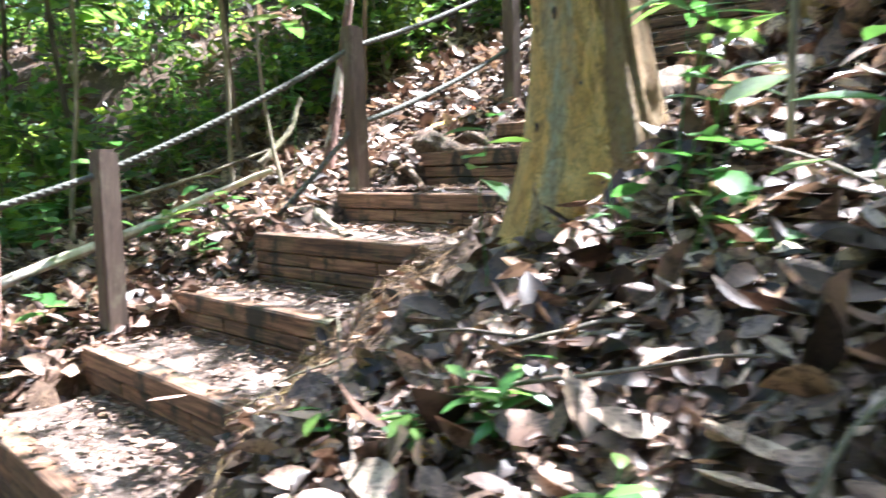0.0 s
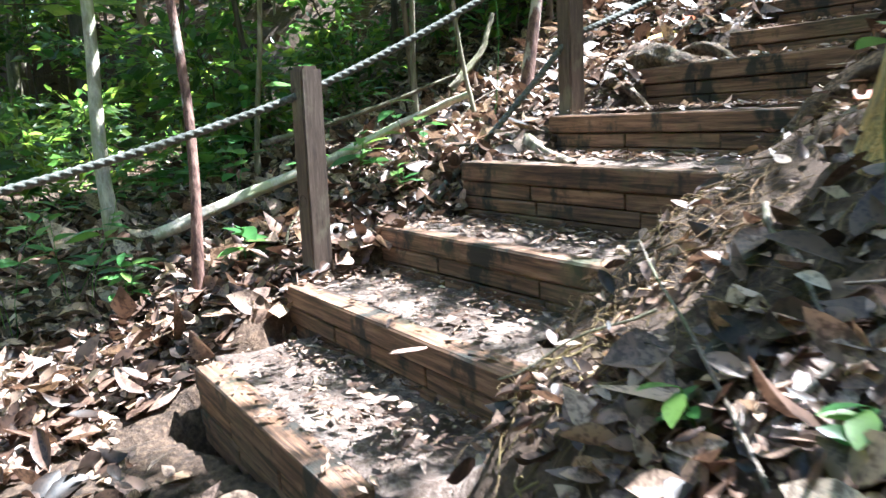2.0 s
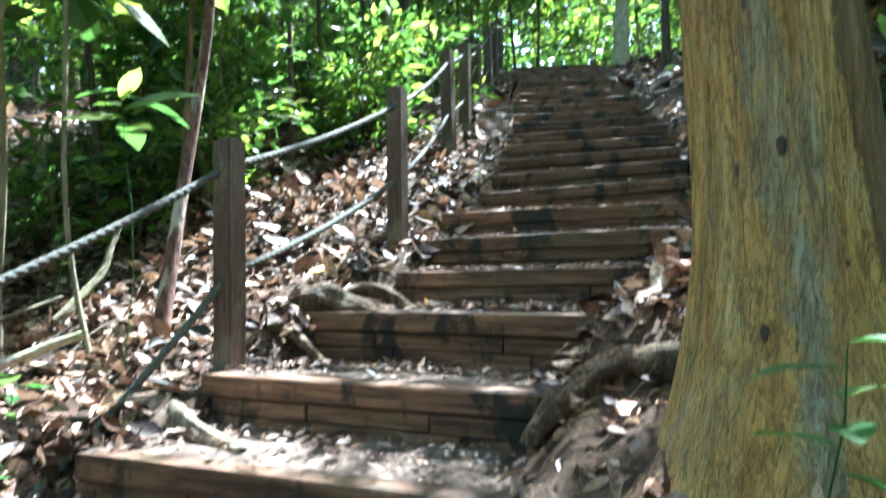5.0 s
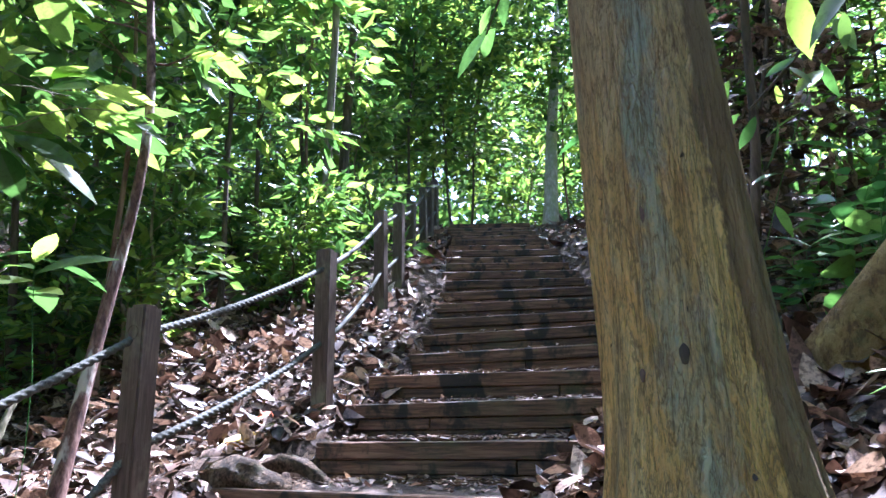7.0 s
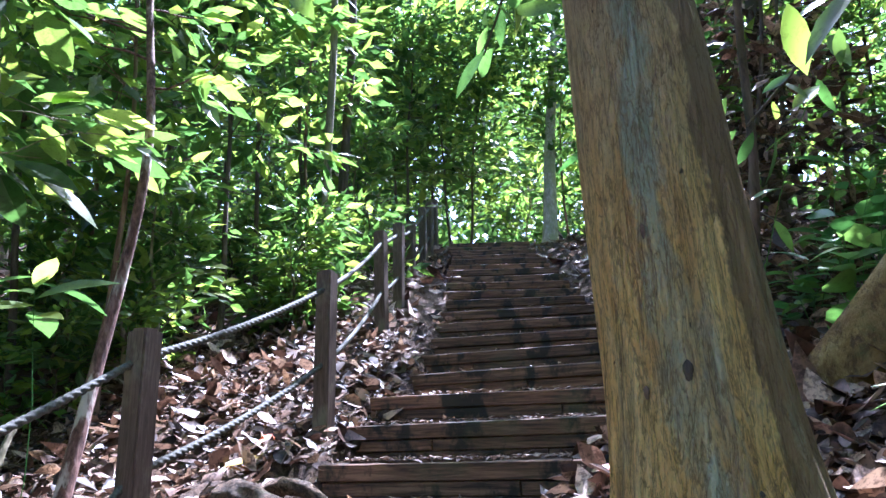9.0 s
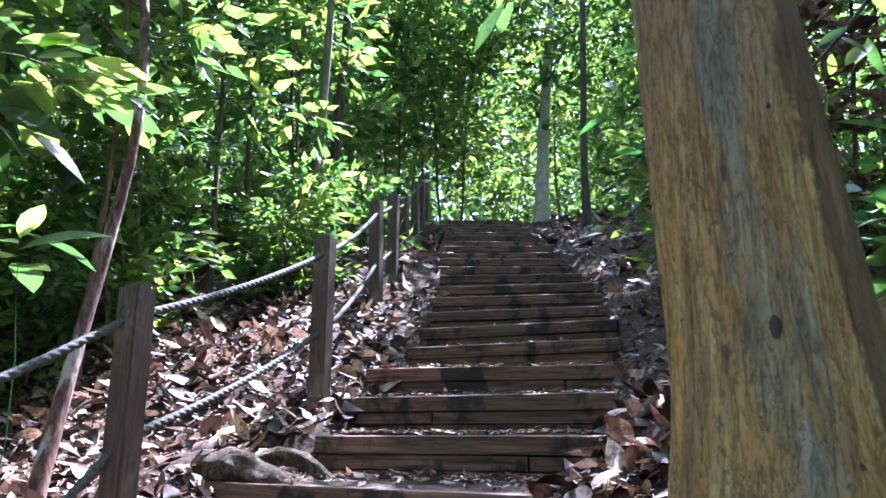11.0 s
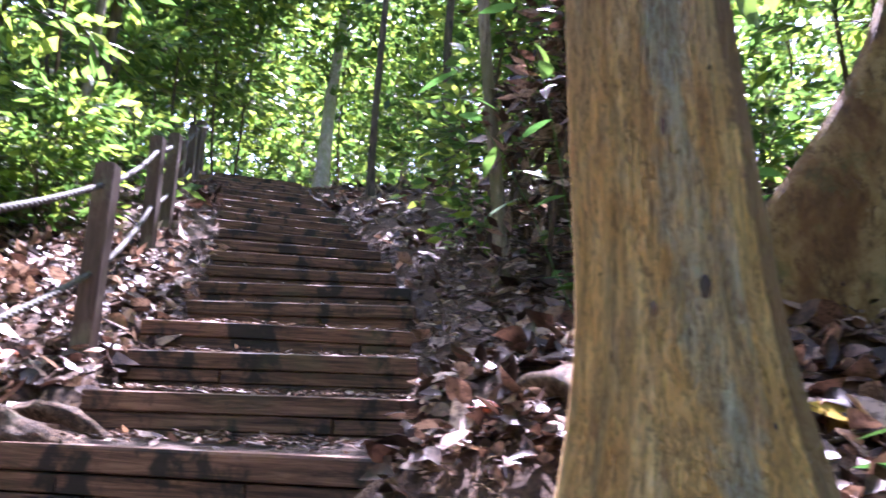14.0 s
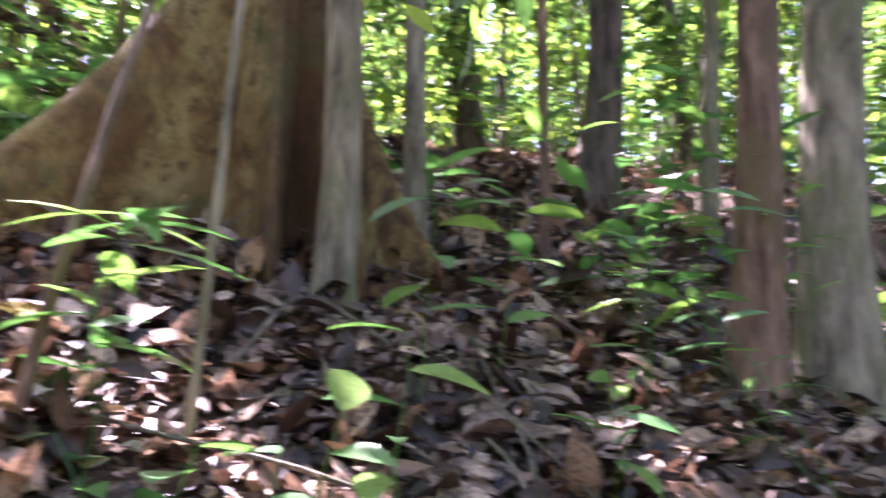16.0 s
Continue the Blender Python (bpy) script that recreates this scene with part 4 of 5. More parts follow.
# ---- rope fence ----
POSTS = [(-2.36, 2.27), (-1.42, 3.25), (-0.46, 4.12), (0.44, 5.09), (1.27, 6.65), (1.65, 7.32), (2.25, 8.6), (2.74, 9.45), (3.08, 10.1), (3.5, 10.9)]
tops = []
for k, (x, y) in enumerate(POSTS):
    z = [0.15, 0.47, 1.085, 1.60, 2.36, 2.66, 3.12, 3.62, 3.95, 4.3][k]
    root = new("rope_post")
    root.location = (x, y, z)
    q = random.Random(k)
    root.rotation_euler = (radians(q.uniform(-1.2, 1.2)), radians(q.uniform(-1.2, 1.2)), radians(-42 + q.uniform(-6, 6)))
    bm = bmesh.new()
    bmesh.ops.create_cube(bm, size=1.0)
    for v in bm.verts:
        v.co = Vector((v.co.x * 0.088, v.co.y * 0.088, -0.35 if v.co.z < 0 else 0.80))
    bmesh.ops.bevel(bm, geom=[e for e in bm.edges if abs(e.verts[0].co.z - e.verts[1].co.z) > 0.3], offset=0.006, segments=2, affect="EDGES")
    bmesh.ops.bevel(bm, geom=[e for e in bm.edges if all(v.co.z > 0.79 for v in e.verts)], offset=0.012, segments=2, affect="EDGES")
    me = bpy.data.meshes.new("shaft")
    bm.to_mesh(me)
    bm.free()
    me.materials.append(M_POST)
    part("shaft", me, root)
    for hz in (0.70, 0.30):
        V, F = tube([(0, -0.046, hz), (0, 0.046, hz)], [0.024, 0.024], 12)
        part("rope_hole_ring", mesh_from("rope_hole_ring", V, F, M_DARK), root)
    tagged(root, "square dark-stained timber post threaded with rope", "post", "rope fence posts")
    tops.append(Vector((x, y, z)))


def rope(name, hz, sag, r, label, held):
    """A twisted rope through the held places, at height hz above each."""
    pts = []
    for a, b in zip(held[:-1], held[1:]):
        m = max(8, int((b - a).length / 0.006))
        for i in range(m):
            k = i / m
            p = a.lerp(b, k) + Vector((0, 0, hz - sag * (b - a).length * 4 * k * (1 - k)))
            pts.append(p)
    P = np.array(pts)
    sides = 12
    T = np.gradient(P, axis=0)
    T /= np.linalg.norm(T, axis=1)[:, None]
    A = np.cross(T, [0, 0, 1.0])
    A /= np.linalg.norm(A, axis=1)[:, None]
    B = np.cross(T, A)
    d = np.concatenate([[0], np.cumsum(np.linalg.norm(np.diff(P, axis=0), axis=1))])[:, None]
    th = np.linspace(0, 6.2832, sides, endpoint=False)[None]
    rr = r * (0.66 + 0.42 * np.abs(np.cos(1.5 * (th - d * 62))))
    V = P[:, None] + rr[..., None] * (np.cos(th)[..., None] * A[:, None] + np.sin(th)[..., None] * B[:, None])
    i = np.arange(len(P) - 1)[:, None] * sides
    j = np.arange(sides)[None]
    jn = (j + 1) % sides
    F = np.stack([i + j, i + jn, i + sides + jn, i + sides + j], -1).reshape(-1, 4)
    return tagged(new(name, mesh_from(name, V.reshape(-1, 3), F, M_ROPE)), label, "rope")


rope("rope", 0.70, 0.02, 0.0145, "grey twisted handrail rope strung through the posts", tops)
rope("rope", 0.30, 0.025, 0.0145, "lower grey twisted rope strung through the posts", [Vector((-1.12, 3.66, gz(-1.12, 3.66) - 0.27))] + tops[2:])


# ---- roots, fallen wood and sticks ----
ROOT_LINES = []


def clear_of_roots(x, y, gap):
    return np.all([np.min(np.hypot(np.subtract.outer(x, q[:, 0]), np.subtract.outer(y, q[:, 1])), axis=-1) > gap for q in ROOT_LINES], axis=0)


def root_thing(points, r0, r1, label, seed, mat=None, name="tree_root", category="root", rough=0.2):
    P = np.array(points, float)
    k = np.linspace(0, len(P) - 1, 40)
    Q = np.stack([np.interp(k, np.arange(len(P)), P[:, q]) for q in range(3)], 1)
    for _ in range(12):
        Q[1:-1] = (Q[:-2] + 2 * Q[1:-1] + Q[2:]) / 4
    Q += bent((0, 0, 0), (0, 0, 0), 40, 0.016, seed)
    if r0 > 0.04:
        ROOT_LINES.append(Q[::2])
    me = mesh_from(name, *tube(Q, np.linspace(r0, r1, 40), 20, rough, seed), mat or M_ROOT)
    return tagged(new(name, me), label, category)


root_thing([(0.52, 2.38, 1.08), (0.52, 2.60, 1.155), (0.47, 2.78, 1.16), (0.38, 2.86, 1.125), (0.27, 2.875, 1.05), (0.19, 2.91, 0.94)], 0.078, 0.026, "thick mossy surface root reaching from the pale tree", 1)
root_thing([(0.62, 2.48, 1.28), (0.80, 2.72, 1.42), (0.90, 2.94, 1.43), (0.89, 3.12, 1.37), (0.72, 3.25, 1.23), (0.50, 3.22, 1.10)], 0.068, 0.028, "thick brown root curving down to the step", 2)
root_thing([(-0.22, 4.66, 1.18), (-0.12, 4.47, 1.275), (-0.03, 4.32, 1.275), (0.08, 4.17, 1.235), (0.22, 4.0, 1.165)], 0.078, 0.03, "weathered brown root lying across the tread end", 3)
root_thing([(0.04, 4.68, 1.26), (0.11, 4.48, 1.31), (0.19, 4.33, 1.275), (0.29, 4.19, 1.20)], 0.045, 0.02, "smaller brown root beside the step", 4)
root_thing([(-0.74, 4.04, 0.92), (-0.66, 3.92, 0.945), (-0.57, 3.76, 0.90), (-0.44, 3.56, 0.84)], 0.045, 0.02, "short sunlit root stub beside the step", 5, M_GREY)
root_thing([(-0.29, 4.40, 1.18), (-0.225, 4.29, 1.165), (-0.15, 4.16, 1.09), (-0.09, 4.08, 1.0)], 0.024, 0.015, "thin mossy root slanting down beside the step", 9)
root_thing([(-2.45, 3.75, 0.56), (-2.05, 4.0, 0.72), (-1.65, 4.12, 0.86), (-1.3, 4.4, 1.06), (-1.0, 4.45, 1.16)], 0.032, 0.016, "bleached crooked fallen branch on dead leaves", 6, M_BLEACHED, "fallen_branch", "branch", 0.2)
root_thing([(-2.2, 4.5, 0.95), (-1.6, 4.8, 1.12), (-1.2, 5.2, 1.30)], 0.018, 0.009, "grey fallen branch among dead leaves", 7, M_TWIG, "fallen_branch", "branch", 0.2)
root_thing([(-1.15, 4.75, 1.20), (-1.0, 4.9, 1.40), (-0.93, 5.0, 1.62)], 0.022, 0.012, "short grey snag leaning in the litter", 8, M_GREY, "fallen_branch", "branch", 0.2)
g = np.random.RandomState(77)
for k in range(120):
    if k < 80:
        x, y = g.uniform(-0.3, 2.6), g.uniform(0.9, 3.2)
    else:
        x, y = g.uniform(-3.2, -0.6), g.uniform(3.3, 6.5)
    s, w = (float(q[0]) for q in along(np.array([x]), np.array([y])))
    if abs(w) < 0.9 or math.hypot(x - 0.47, y - 2.3) < 0.35:
        continue
    a = g.uniform(0, 6.28)
    ln = g.uniform(0.2, 0.65)
    x2, y2 = x + ln * math.cos(a), y + ln * math.sin(a)
    if abs(float(along(np.array([x2]), np.array([y2]))[1][0])) < 0.75:
        continue
    lift = g.uniform(0.0, 0.12) if k % 3 else 0.0
    r = g.uniform(0.003, 0.009)
    P = bent((x, y, gz(x, y) + 0.025), (x2, y2, gz(x2, y2) + 0.03 + lift), 9, 0.04 * ln, 300 + k)
    tagged(new("stick", mesh_from("stick", *tube(P, np.linspace(r, r * 0.5, 9), 6, 0.1, k), M_TWIG)), "thin dry stick lying in dead leaves", "stick", "fallen sticks")

# ---- leaf litter ----
def litter(name, n, centre, spread, size, seed, label, rows=FINE, keep=None, curl=0.33, lift=0.03):
    g = np.random.RandomState(seed)
    x = g.uniform(centre[0] - spread[0], centre[0] + spread[0], n)
    y = g.uniform(centre[1] - spread[1], centre[1] + spread[1], n)
    s, w = along(x, y)
    on = (np.where(w < 0, -w + 0.08, w) > 0.66) | (s < -0.1) | (s > RUN[-2])
    q = (x + 0.45) * 0.77 + (y - 1.75) * 0.64
    bare = ((q < 0.02) & (s < 0.1) & (w > -0.62)) & (g.rand(n) < 0.85)
    strip = (w > 0.6) & (w < 1.02) & (s > -0.3) & (s < 1.9) & (g.rand(n) < (0.85 if size > 0.07 else 0.1))
    strip |= (w > 0.6) & (w < 1.42) & (s > 0.15) & (s < 1.6) & (g.rand(n) < (0.85 if size > 0.07 else 0.72))
    m = on & ~bare & ~strip & (np.hypot(x - 0.47, y - 2.3) > 0.22) & clear_of_roots(x, y, 0.075)
    if keep is not None:
        m &= keep(x, y, s, w, g)
    x, y = x[m], y[m]
    n = len(x)
    z = height(x, y) + lift * g.rand(n) ** 2 + 0.006
    a = g.uniform(0, 6.283, n)
    tilt = g.normal(0, 0.34, n)
    way = np.stack([np.cos(a), np.sin(a), tilt], 1)
    up = np.array([0, 0, 1.0]) + g.normal(0, 0.42, (n, 3))
    e = 0.05
    up[:, 0] -= (height(x + e, y) - height(x - e, y)) / (2 * e)
    up[:, 1] -= (height(x, y + e) - height(x, y - e)) / (2 * e)
    L = size * (0.45 + 1.1 * g.rand(n) ** 1.6)
    lv = leaves(np.stack([x, y, z], 1), way, up, L, L * g.uniform(0.36, 0.66, n), rows, g.normal(-0.03, curl, n), g.normal(0.15, 0.55, n))
    return tagged(new(name, mesh_from(name, *lv, M_LITTER)), label, "leaf litter", kind="stuff")


litter("leaf_litter", 15000, (0.9, 1.9), (2.2, 2.0), 0.088, 1, "large brown dead leaves covering the bank", lift=0.045)
litter("leaf_litter", 14000, (-1.9, 4.6), (3.2, 3.0), 0.10, 2, "dry brown leaf litter beside the rope fence", lift=0.04)
litter("leaf_litter", 4500, (-2.1, 2.8), (0.9, 1.1), 0.075, 7, "brown dead leaves at the foot of the steps", lift=0.04)
litter("leaf_litter", 9000, (0.9, 1.7), (1.5, 1.4), 0.05, 8, "torn leaf scraps among the larger dead leaves", lift=0.06)
litter("leaf_litter", 4500, (4.6, 0.5), (3.0, 3.0), 0.13, 6, "brown dead leaves on the shaded bank", PLAIN)
litter("leaf_litter", 24000, (0.2, 3.2), (3.4, 3.6), 0.055, 3, "small broken leaf fragments over the ground", PLAIN)
litter("leaf_litter", 12000, (2.5, 7.0), (5.5, 5.5), 0.12, 4, "brown leaf litter on the slope", PLAIN)
litter("leaf_litter", 20000, (0.5, 5.0), (16, 16), 0.2, 5, "brown leaf litter on the forest floor", PLAIN, lambda x, y, s, w, g: np.hypot(x - 1, y - 4) > 4)

# ---- green plants on the floor ----
def plant(x, y, stems, hgt, size, per, seed, label, slim=0.42, category="plant", mat=None, dz=0.0, droop=0.0, low=0.35, lean=1.0):
    g = np.random.RandomState(seed)
    root = new("plant")
    root.location = at_ground(x, y, dz)
    pieces, pos, way = [], [], []
    for k in range(stems):
        a = g.uniform(0, 6.283)
        d = np.array([math.cos(a), math.sin(a), 0]) * g.uniform(0.1, 0.55) * hgt * lean
        P = bent((0, 0, -0.03), d + np.array([0, 0, hgt * g.uniform(0.6, 1.05)]), 6, 0.04 * hgt, seed * 13 + k)
        pieces.append(tube(P, np.linspace(0.0025, 0.0012, 6), 5))
        for i in range(per):
            kk = low + (1 - low) * (i + 1) / per
            p = np.array([np.interp(kk, np.linspace(0, 1, 6), P[:, q]) for q in range(3)])
            b = a + i * 2.4 + g.uniform(-0.4, 0.4)
            pos.append(p)
            way.append([math.cos(b), math.sin(b), g.uniform(-0.15, 0.5) - droop])
    n = len(pos)
    part("stem", mesh_from("stem", *merged(pieces), M_FRESH), root)
    L = size * g.uniform(0.6, 1.2, n)
    lv = leaves(np.array(pos), np.array(way), np.array([0, 0, 1.0]) + g.normal(0, 0.25, (n, 3)), L, L * slim * g.uniform(0.85, 1.15, n), FINE, g.uniform(-0.35, -0.05, n), g.uniform(0.1, 0.35, n))
    part("foliage", mesh_from("foliage", *lv, mat or M_FRESH), root)
    return tagged(root, label, category)


plant(0.13, 1.40, 4, 0.13, 0.08, 6, 1, "bright green seedling cluster in brown leaves", 0.36)
plant(-0.03, 1.50, 3, 0.08, 0.065, 4, 2, "small green seedlings beside a dead leaf", 0.42)
plant(-0.20, 1.66, 2, 0.09, 0.065, 4, 3, "green seedling at the foot of the bank", 0.5)
plant(0.37, 1.78, 2, 0.20, 0.085, 4, 4, "yellow-green seedling near the pale tree", 0.45)
plant(0.56, 1.84, 2, 0.28, 0.13, 4, 5, "broad-leaved green seedling on the bank", 0.42)
plant(0.12, 1.94, 1, 0.44, 0.10, 6, 6, "green sprig growing against the pale trunk", 0.5, low=0.6, lean=0.2)
plant(0.22, 1.12, 2, 0.10, 0.075, 4, 7, "green seedling on the lower bank", 0.4)
plant(0.58, 1.93, 1, 0.46, 0.19, 12, 8, "long-leaved bright green seedling near the buttress", 0.17, low=0.88, lean=0.1)
plant(0.49, 1.65, 3, 0.32, 0.13, 4, 9, "green seedling with rounded leaves in litter", 0.45)
plant(1.15, 1.52, 1, 0.62, 0.17, 6, 10, "tall green seedling with broad glossy leaves", 0.4, lean=0.3)
plant(1.25, 1.0, 1, 0.6, 0.13, 6, 11, "slender green seedling on the bank", 0.26)
plant(1.05, 0.62, 2, 0.85, 0.14, 8, 12, "narrow-leaved green seedlings on the bank", 0.22)
plant(1.9, 0.9, 3, 0.9, 0.16, 8, 13, "green understorey seedling on the bank", 0.26)
plant(-0.86, 4.24, 1, 1.78, 0.27, 8, 15, "bright green sapling sprig with long leaves by the fence", 0.3, low=0.86, lean=0.08, mat=M_LEAF)
plant(1.45, 3.2, 3, 1.15, 0.20, 7, 14, "drooping long-leaved plant on a dark stem", 0.22, droop=0.35)
for x, y, stems, hgt, size, per, seed, slim, label in (
        (1.20, 1.36, 1, 0.50, 0.15, 5, 61, 0.42, "upright seedling with broad pale green leaves"), (0.78, 1.50, 1, 0.34, 0.14, 4, 62, 0.45, "seedling with drooping oval leaves in the litter"),
        (1.02, 1.12, 2, 0.40, 0.12, 6, 63, 0.26, "thin seedlings with narrow leaves on the bank"), (1.32, 0.80, 2, 0.75, 0.13, 9, 64, 0.22, "narrow-leaved green seedlings on the bank"),
        (1.50, 0.55, 2, 1.05, 0.14, 10, 65, 0.24, "tall thin seedlings with slim leaves"), (1.38, 0.98, 2, 0.95, 0.15, 9, 66, 0.24, "tall thin seedlings with slim leaves"),
        (0.70, 1.98, 2, 0.30, 0.16, 5, 68, 0.36, "long-leaved seedling spreading over dead leaves"),
        (-1.75, 3.30, 2, 0.22, 0.13, 5, 69, 0.4, "small green seedling beside the rope post"), (-2.3, 3.3, 3, 0.28, 0.13, 5, 70, 0.4, "small green seedling in the litter"), (-1.2, 3.75, 2, 0.16, 0.10, 5, 71, 0.3, "grassy green sprout beside the fallen branch")):
    plant(x, y, stems, hgt, size, per, seed, label, slim, lean=0.5)
g = np.random.RandomState(9)
for k in range(120):
    if k < 85:
        x, y = g.uniform(-5.5, -0.9), g.uniform(3.2, 8.5)
    else:
        x, y = g.uniform(1.4, 4.6), g.uniform(-0.3, 6.5)
    s, w = (float(q[0]) for q in along(np.array([x]), np.array([y])))
    if abs(w) < 1.1 or math.hypot(x - 2.2, y - 2.2) < 0.6:
        continue
    if w < 0 and s < 3.4 and k % 2:
        continue
    plant(x, y, g.randint(2, 4), g.uniform(0.25, 0.75), g.uniform(0.12, 0.2), 6, 100 + k, "small green forest seedling in leaf litter", g.uniform(0.3, 0.5))


# ---- single leaves that stand out ----
def one_leaf(x, y, z, length, width, turn, mat, label, tilt=0.1, curl=0.1, cup=0.2, name="fallen_leaf"):
    lv = leaves(np.zeros((1, 3)), np.array([[math.cos(turn), math.sin(turn), tilt]]), np.array([[-0.2, -0.5, 1.0]]), length, width, FINE, curl, cup)
    ob = new(name, mesh_from(name, *lv, mat))
    ob.location = (x, y, z)
    return tagged(ob, label, "leaf")


for x, y, ln, wd, turn, mat, label in [
        (-0.77, 2.33, 0.17, 0.05, -1.9, M_BROWN, "curled pale dead leaf hanging over the step edge"), (-0.12, 1.62, 0.20, 0.15, 0.4, M_BROWN, "large grey-brown dead leaf on the bank"), (-0.03, 1.43, 0.085, 0.05, 0.5, M_YELLOW, "small bright yellow fallen leaf"),
        (-0.10, 1.30, 0.10, 0.055, 1.2, M_YELLOW, "yellow fallen leaf on dark soil"), (0.03, 1.44, 0.10, 0.04, 1.3, M_YELLOW, "narrow yellow-green fallen leaf"),
        (0.19, 1.42, 0.15, 0.07, -0.3, M_BROWN, "ochre dead leaf on the bank"), (0.12, 5.13, 0.12, 0.08, 0.2, M_ORANGE, "orange-red fallen leaf beside the fence"),
        (0.28, 2.66, 0.07, 0.05, 0.2, M_ORANGE, "small orange fallen leaf by the root"), (0.76, 3.1, 0.07, 0.05, 1.0, M_ORANGE, "bright orange-red fallen leaf"),
        (0.72, 2.95, 0.07, 0.045, 2.0, M_ORANGE, "orange-red fallen leaf by the pale tree"), (1.19, 2.2, 0.06, 0.04, 0.3, M_ORANGE, "small orange fallen leaf near the buttress"),
        (1.0, 2.22, 0.13, 0.09, 2.2, M_YELLOW, "yellowing fallen leaf near the buttress"), (-0.1, 4.72, 0.26, 0.07, 0.7, M_YELLOW, "long yellow-green fallen leaf by the post")]:
    one_leaf(x, y, (gz(x, y) + 0.035) if "hanging" not in label else 0.5, ln, wd, turn, mat, label)

# ---- fibrous roots along the eroded edge of the bank ----
g = np.random.RandomState(21)
pieces = []
for k in range(300):
    s0 = g.uniform(0.1, 2.1)
    i = int(np.clip(np.searchsorted(RUN, s0) - 1, 1, len(LINE) - 3))
    f = (s0 - RUN[i]) / (RUN[i + 1] - RUN[i])
    p = LINE[i] + (LINE[i + 1] - LINE[i]) * f
    d = (LINE[i + 1] - LINE[i]) / np.linalg.norm(LINE[i + 1] - LINE[i])
    side = np.array([d[1], -d[0]])
    w0 = 0.66 + 0.3 * g.rand() ** 1.5
    a = p + side * (w0 + g.uniform(0.0, 0.12)) + d * g.uniform(-0.05, 0.1)
    e = a + np.array([g.normal(0, 0.05), g.normal(0, 0.05)]) - side * g.uniform(0, 0.06) - d * g.uniform(0, 0.08)
    P = bent((a[0], a[1], gz(*a) + 0.012), (e[0], e[1], max(gz(*e) + 0.012, gz(*a) - 0.12)), 6, 0.035, 900 + k)
    r = 0.0009 + 0.0024 * g.rand() ** 3
    pieces.append(tube(P, np.linspace(r, r * 0.5, 6), 4))
for k in range(260):
    x, y = g.uniform(-0.55, 0.35), g.uniform(1.55, 2.6)
    s, w = (float(q[0]) for q in along(np.array([x]), np.array([y])))
    if w < 0.72 or w > 1.7:
        continue
    a = g.uniform(0, 6.283)
    ln = g.uniform(0.05, 0.28)
    e = (x + ln * math.cos(a), y + ln * math.sin(a))
    if float(along(np.array([e[0]]), np.array([e[1]]))[1][0]) < 0.66:
        continue
    P = bent((x, y, gz(x, y) + 0.008), (e[0], e[1], gz(*e) + 0.01), 7, 0.05 * ln + 0.01, 1500 + k)
    r = 0.0009 + 0.0034 * g.rand() ** 4
    pieces.append(tube(P, np.linspace(r, r * 0.5, 7), 5))
tagged(new("root_fibres", mesh_from("root_fibres", *merged(pieces), M_FIBRE)), "tan fibrous rootlets on the eroded bank edge", "rootlets", kind="stuff")

# ---- larger dead leaves, each its own piece ----
g = np.random.RandomState(33)
KINDS = []
for k in range(16):
    L = g.uniform(0.09, 0.155)
    KINDS.append(mesh_from("dead_leaf", *leaves(np.zeros((1, 3)), np.array([[1.0, 0, 0.05]]), np.array([[0, 0, 1.0]]), L, L * g.uniform(0.42, 0.68), FINE, g.uniform(-0.45, 0.45), g.uniform(-0.6, 0.8)), M_LITTER))
made = 0
while made < 280:
    x, y = (g.uniform(-0.4, 2.0), g.uniform(0.9, 3.0)) if made < 200 else (g.uniform(-2.6, 0.2), g.uniform(3.4, 6.0))
    s, w = (float(q[0]) for q in along(np.array([x]), np.array([y])))
    if abs(w) < 1.0 or (0 < w < 1.5 and s < 1.7) or not clear_of_roots(np.array([x]), np.array([y]), 0.12)[0] or math.hypot(x - 0.47, y - 2.3) < 0.25 or (x + 0.45) * 0.77 + (y - 1.75) * 0.64 < 0.05 and x > -0.5:
        continue
    o = part("dead_leaf", KINDS[g.randint(16)], ground)
    e = 0.06
    n = Vector((gz(x - e, y) - gz(x + e, y), gz(x, y - e) - gz(x, y + e), 2 * e)) + Vector(g.normal(0, 0.045, 3))
    o.matrix_world = Matrix.Translation((x, y, gz(x, y) + g.uniform(0.02, 0.05))) @ n.to_track_quat("Z", "Y").to_matrix().to_4x4() @ Matrix.Rotation(g.uniform(0, 6.28), 4, "Z")
    made += 1

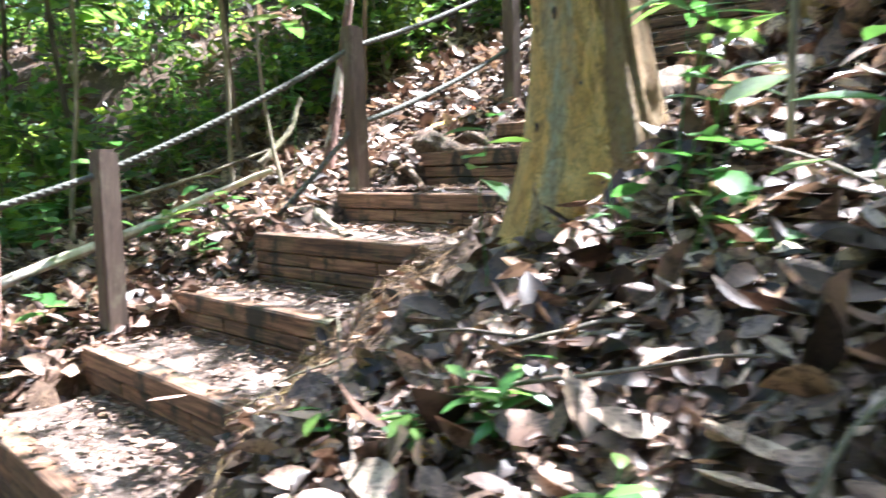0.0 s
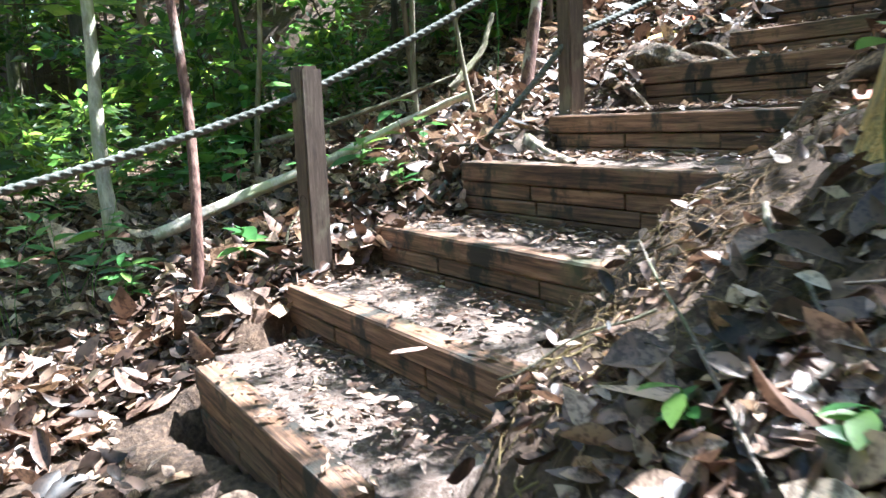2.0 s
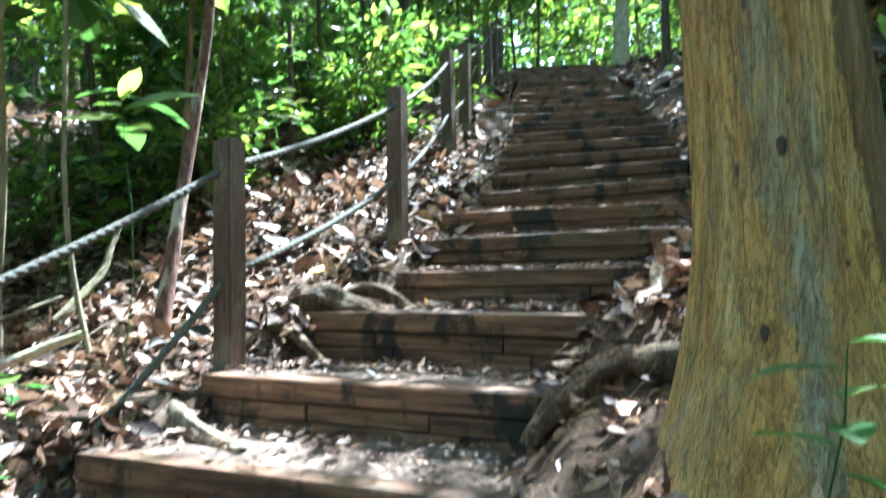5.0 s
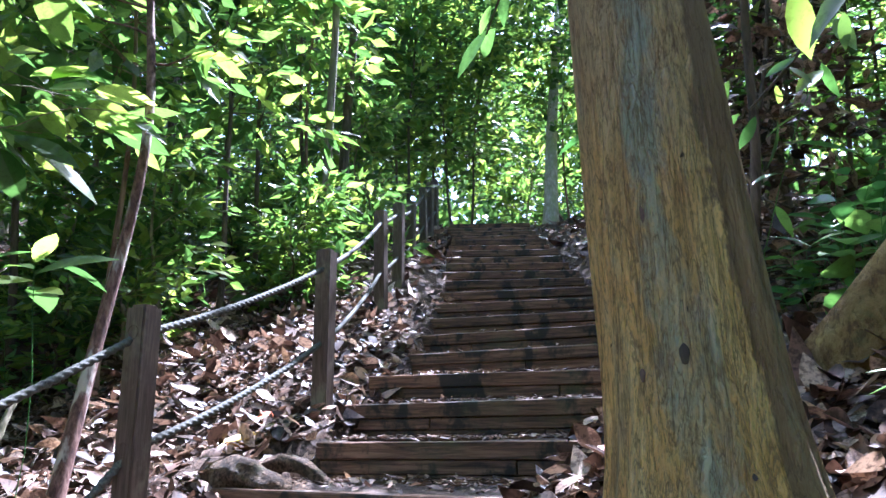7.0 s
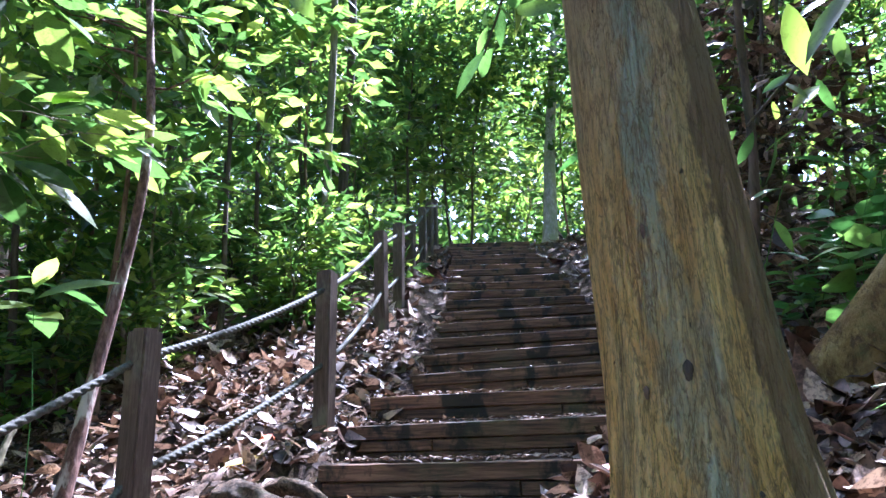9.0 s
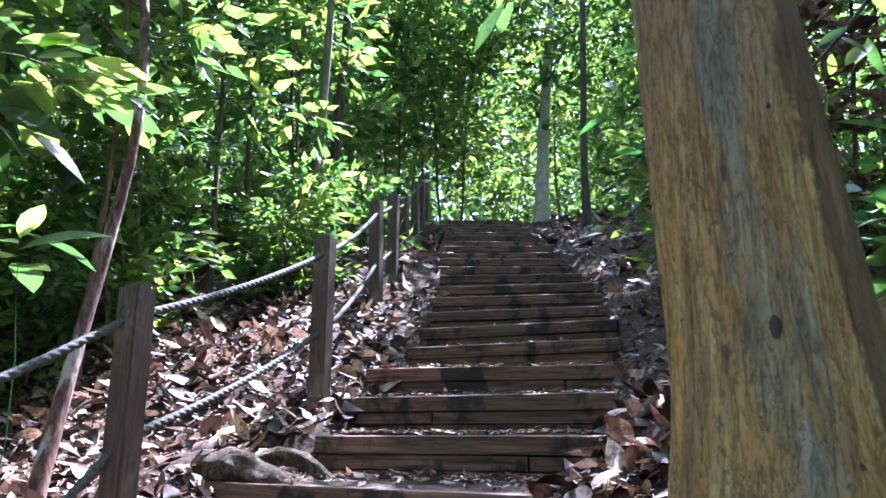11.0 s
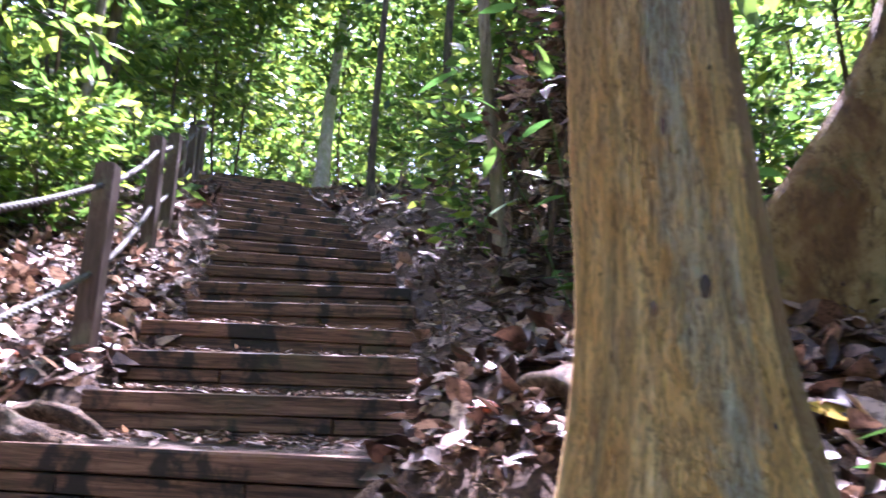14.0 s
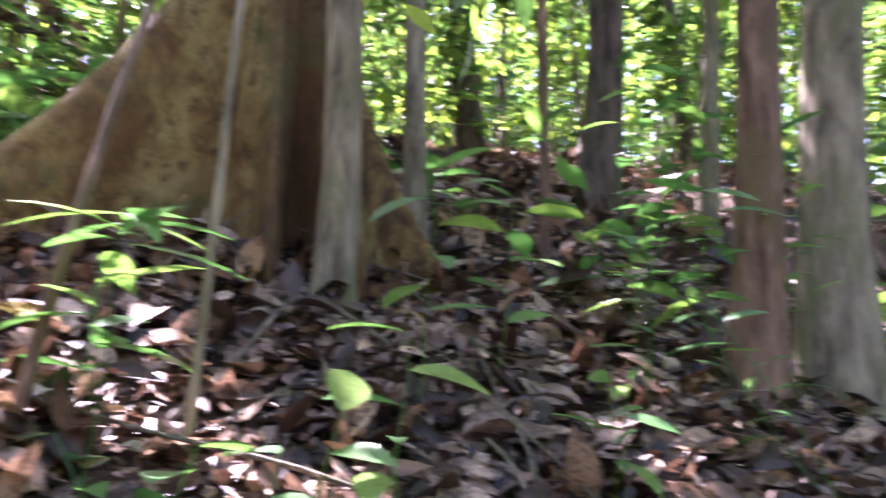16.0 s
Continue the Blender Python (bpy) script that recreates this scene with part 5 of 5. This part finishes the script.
# ---- timber steps ----
rng = random.Random(4)
for k, (lx, ly, rx, ry, z) in enumerate(STEPS):
    W = math.hypot(rx - lx, ry - ly)
    turn = math.atan2(ry - ly, rx - lx)
    root = new("step")
    root.location = ((lx + rx) / 2, (ly + ry) / 2, z)
    root.rotation_euler = (0, 0, turn)
    rise = z - (STEPS[k - 1][4] if k else 0.14)
    nxt = STEPS[min(k + 1, len(STEPS) - 1)]
    depth = math.hypot((nxt[0] + nxt[2] - lx - rx) / 2, (nxt[1] + nxt[3] - ly - ry) / 2) if k + 1 < len(STEPS) else 0.6
    # riser: one long top beam, then courses of shorter boards
    hb = 0.075
    beam = part("beam", chamfered("beam", W, 0.09, hb, 0.006, M_TIMBER, 0.002, k), root)
    beam.location = (0, 0.045, -hb / 2)
    zz, course = hb + 0.004, 0
    while zz < rise + 0.03:
        hc = 0.056 if course % 2 == 0 else 0.05
        cut = sorted([-W / 2, W / 2] + ([rng.uniform(-0.3, 0.3) * W] if k > 5 else [(-0.17 + 0.05 * course) * W + rng.uniform(-0.05, 0.05), (0.2 + 0.06 * course) * W + rng.uniform(-0.05, 0.05)]))
        for a, b in zip(cut[:-1], cut[1:]):
            o = part("board", chamfered("board", b - a - 0.006, 0.075, hc, 0.004, M_TIMBER, 0.0015, rng.randint(0, 9999)), root)
            o.location = ((a + b) / 2, 0.045 + rng.uniform(-0.004, 0.003), -zz - hc / 2)
        zz += hc + 0.004
        course += 1
    # trodden earth behind the riser
    nx, ny = 46, 22
    X, Y = np.meshgrid(np.linspace(-W / 2 - 0.05, W / 2 + 0.06, nx), np.linspace(0.085, depth + 0.12, ny))
    wx, wy = root.location.x + X * math.cos(turn) - Y * math.sin(turn), root.location.y + X * math.sin(turn) + Y * math.cos(turn)
    Z = -0.010 + 0.012 * np.sin(7 * wx + 3 * wy) * np.sin(5 * wy) + 0.006 * np.sin(23 * wx) * np.sin(19 * wy) + 0.03 * ease(0.5, 0.62, np.abs(X) / W * 1.0)
    ii = (np.arange(ny - 1)[:, None] * nx + np.arange(nx - 1)[None]).ravel()
    V = np.stack([X, Y, Z], -1).reshape(-1, 3)
    rim = V.copy()
    rim[:, 2] -= 0.3
    F = [(i, i + 1, i + nx + 1, i + nx) for i in ii.tolist()]
    nV = nx * ny
    for i in range(nx - 1):
        F.append((i + 1, i, i + nV, i + 1 + nV))
    for j in range(ny - 1):
        F.append((j * nx, (j + 1) * nx, (j + 1) * nx + nV, j * nx + nV))
        F.append(((j + 1) * nx + nx - 1, j * nx + nx - 1, j * nx + nx - 1 + nV, (j + 1) * nx + nx - 1 + nV))
    part("tread", mesh_from("tread", np.concatenate([V, rim]), F, M_TREAD), root, "trodden earth tread strewn with leaf crumbs")
    # crumbs of leaves on the tread
    m = 800 if k < 9 else 160
    gr = np.random.RandomState(500 + k)
    px, py = gr.uniform(-W / 2, W / 2, m), depth * (0.06 + 0.94 * gr.rand(m) ** 0.7)
    ang = gr.uniform(0, 6.283, m)
    L = 0.016 + 0.055 * gr.rand(m) ** 5
    lv = leaves(np.stack([px, py, np.full(m, 0.012) + 0.01 * gr.rand(m)], 1), np.stack([np.cos(ang), np.sin(ang), gr.normal(0, 0.12, m)], 1), np.array([0, 0, 1.0]) + gr.normal(0, 0.25, (m, 3)), L, L * gr.uniform(0.3, 0.6, m), PLAIN, gr.normal(0, 0.2, m), 0.2)
    cr = new("leaf_litter", mesh_from("leaf_litter", *lv, M_LITTER))
    cr.matrix_world = pose(root.location.x, root.location.y, z, 0, 0, math.degrees(turn))
    tagged(cr, "dry leaf crumbs scattered on the tread", "leaf litter", kind="stuff")
    tagged(root, "brown timber-faced step filled with trodden earth", "step", "timber steps")
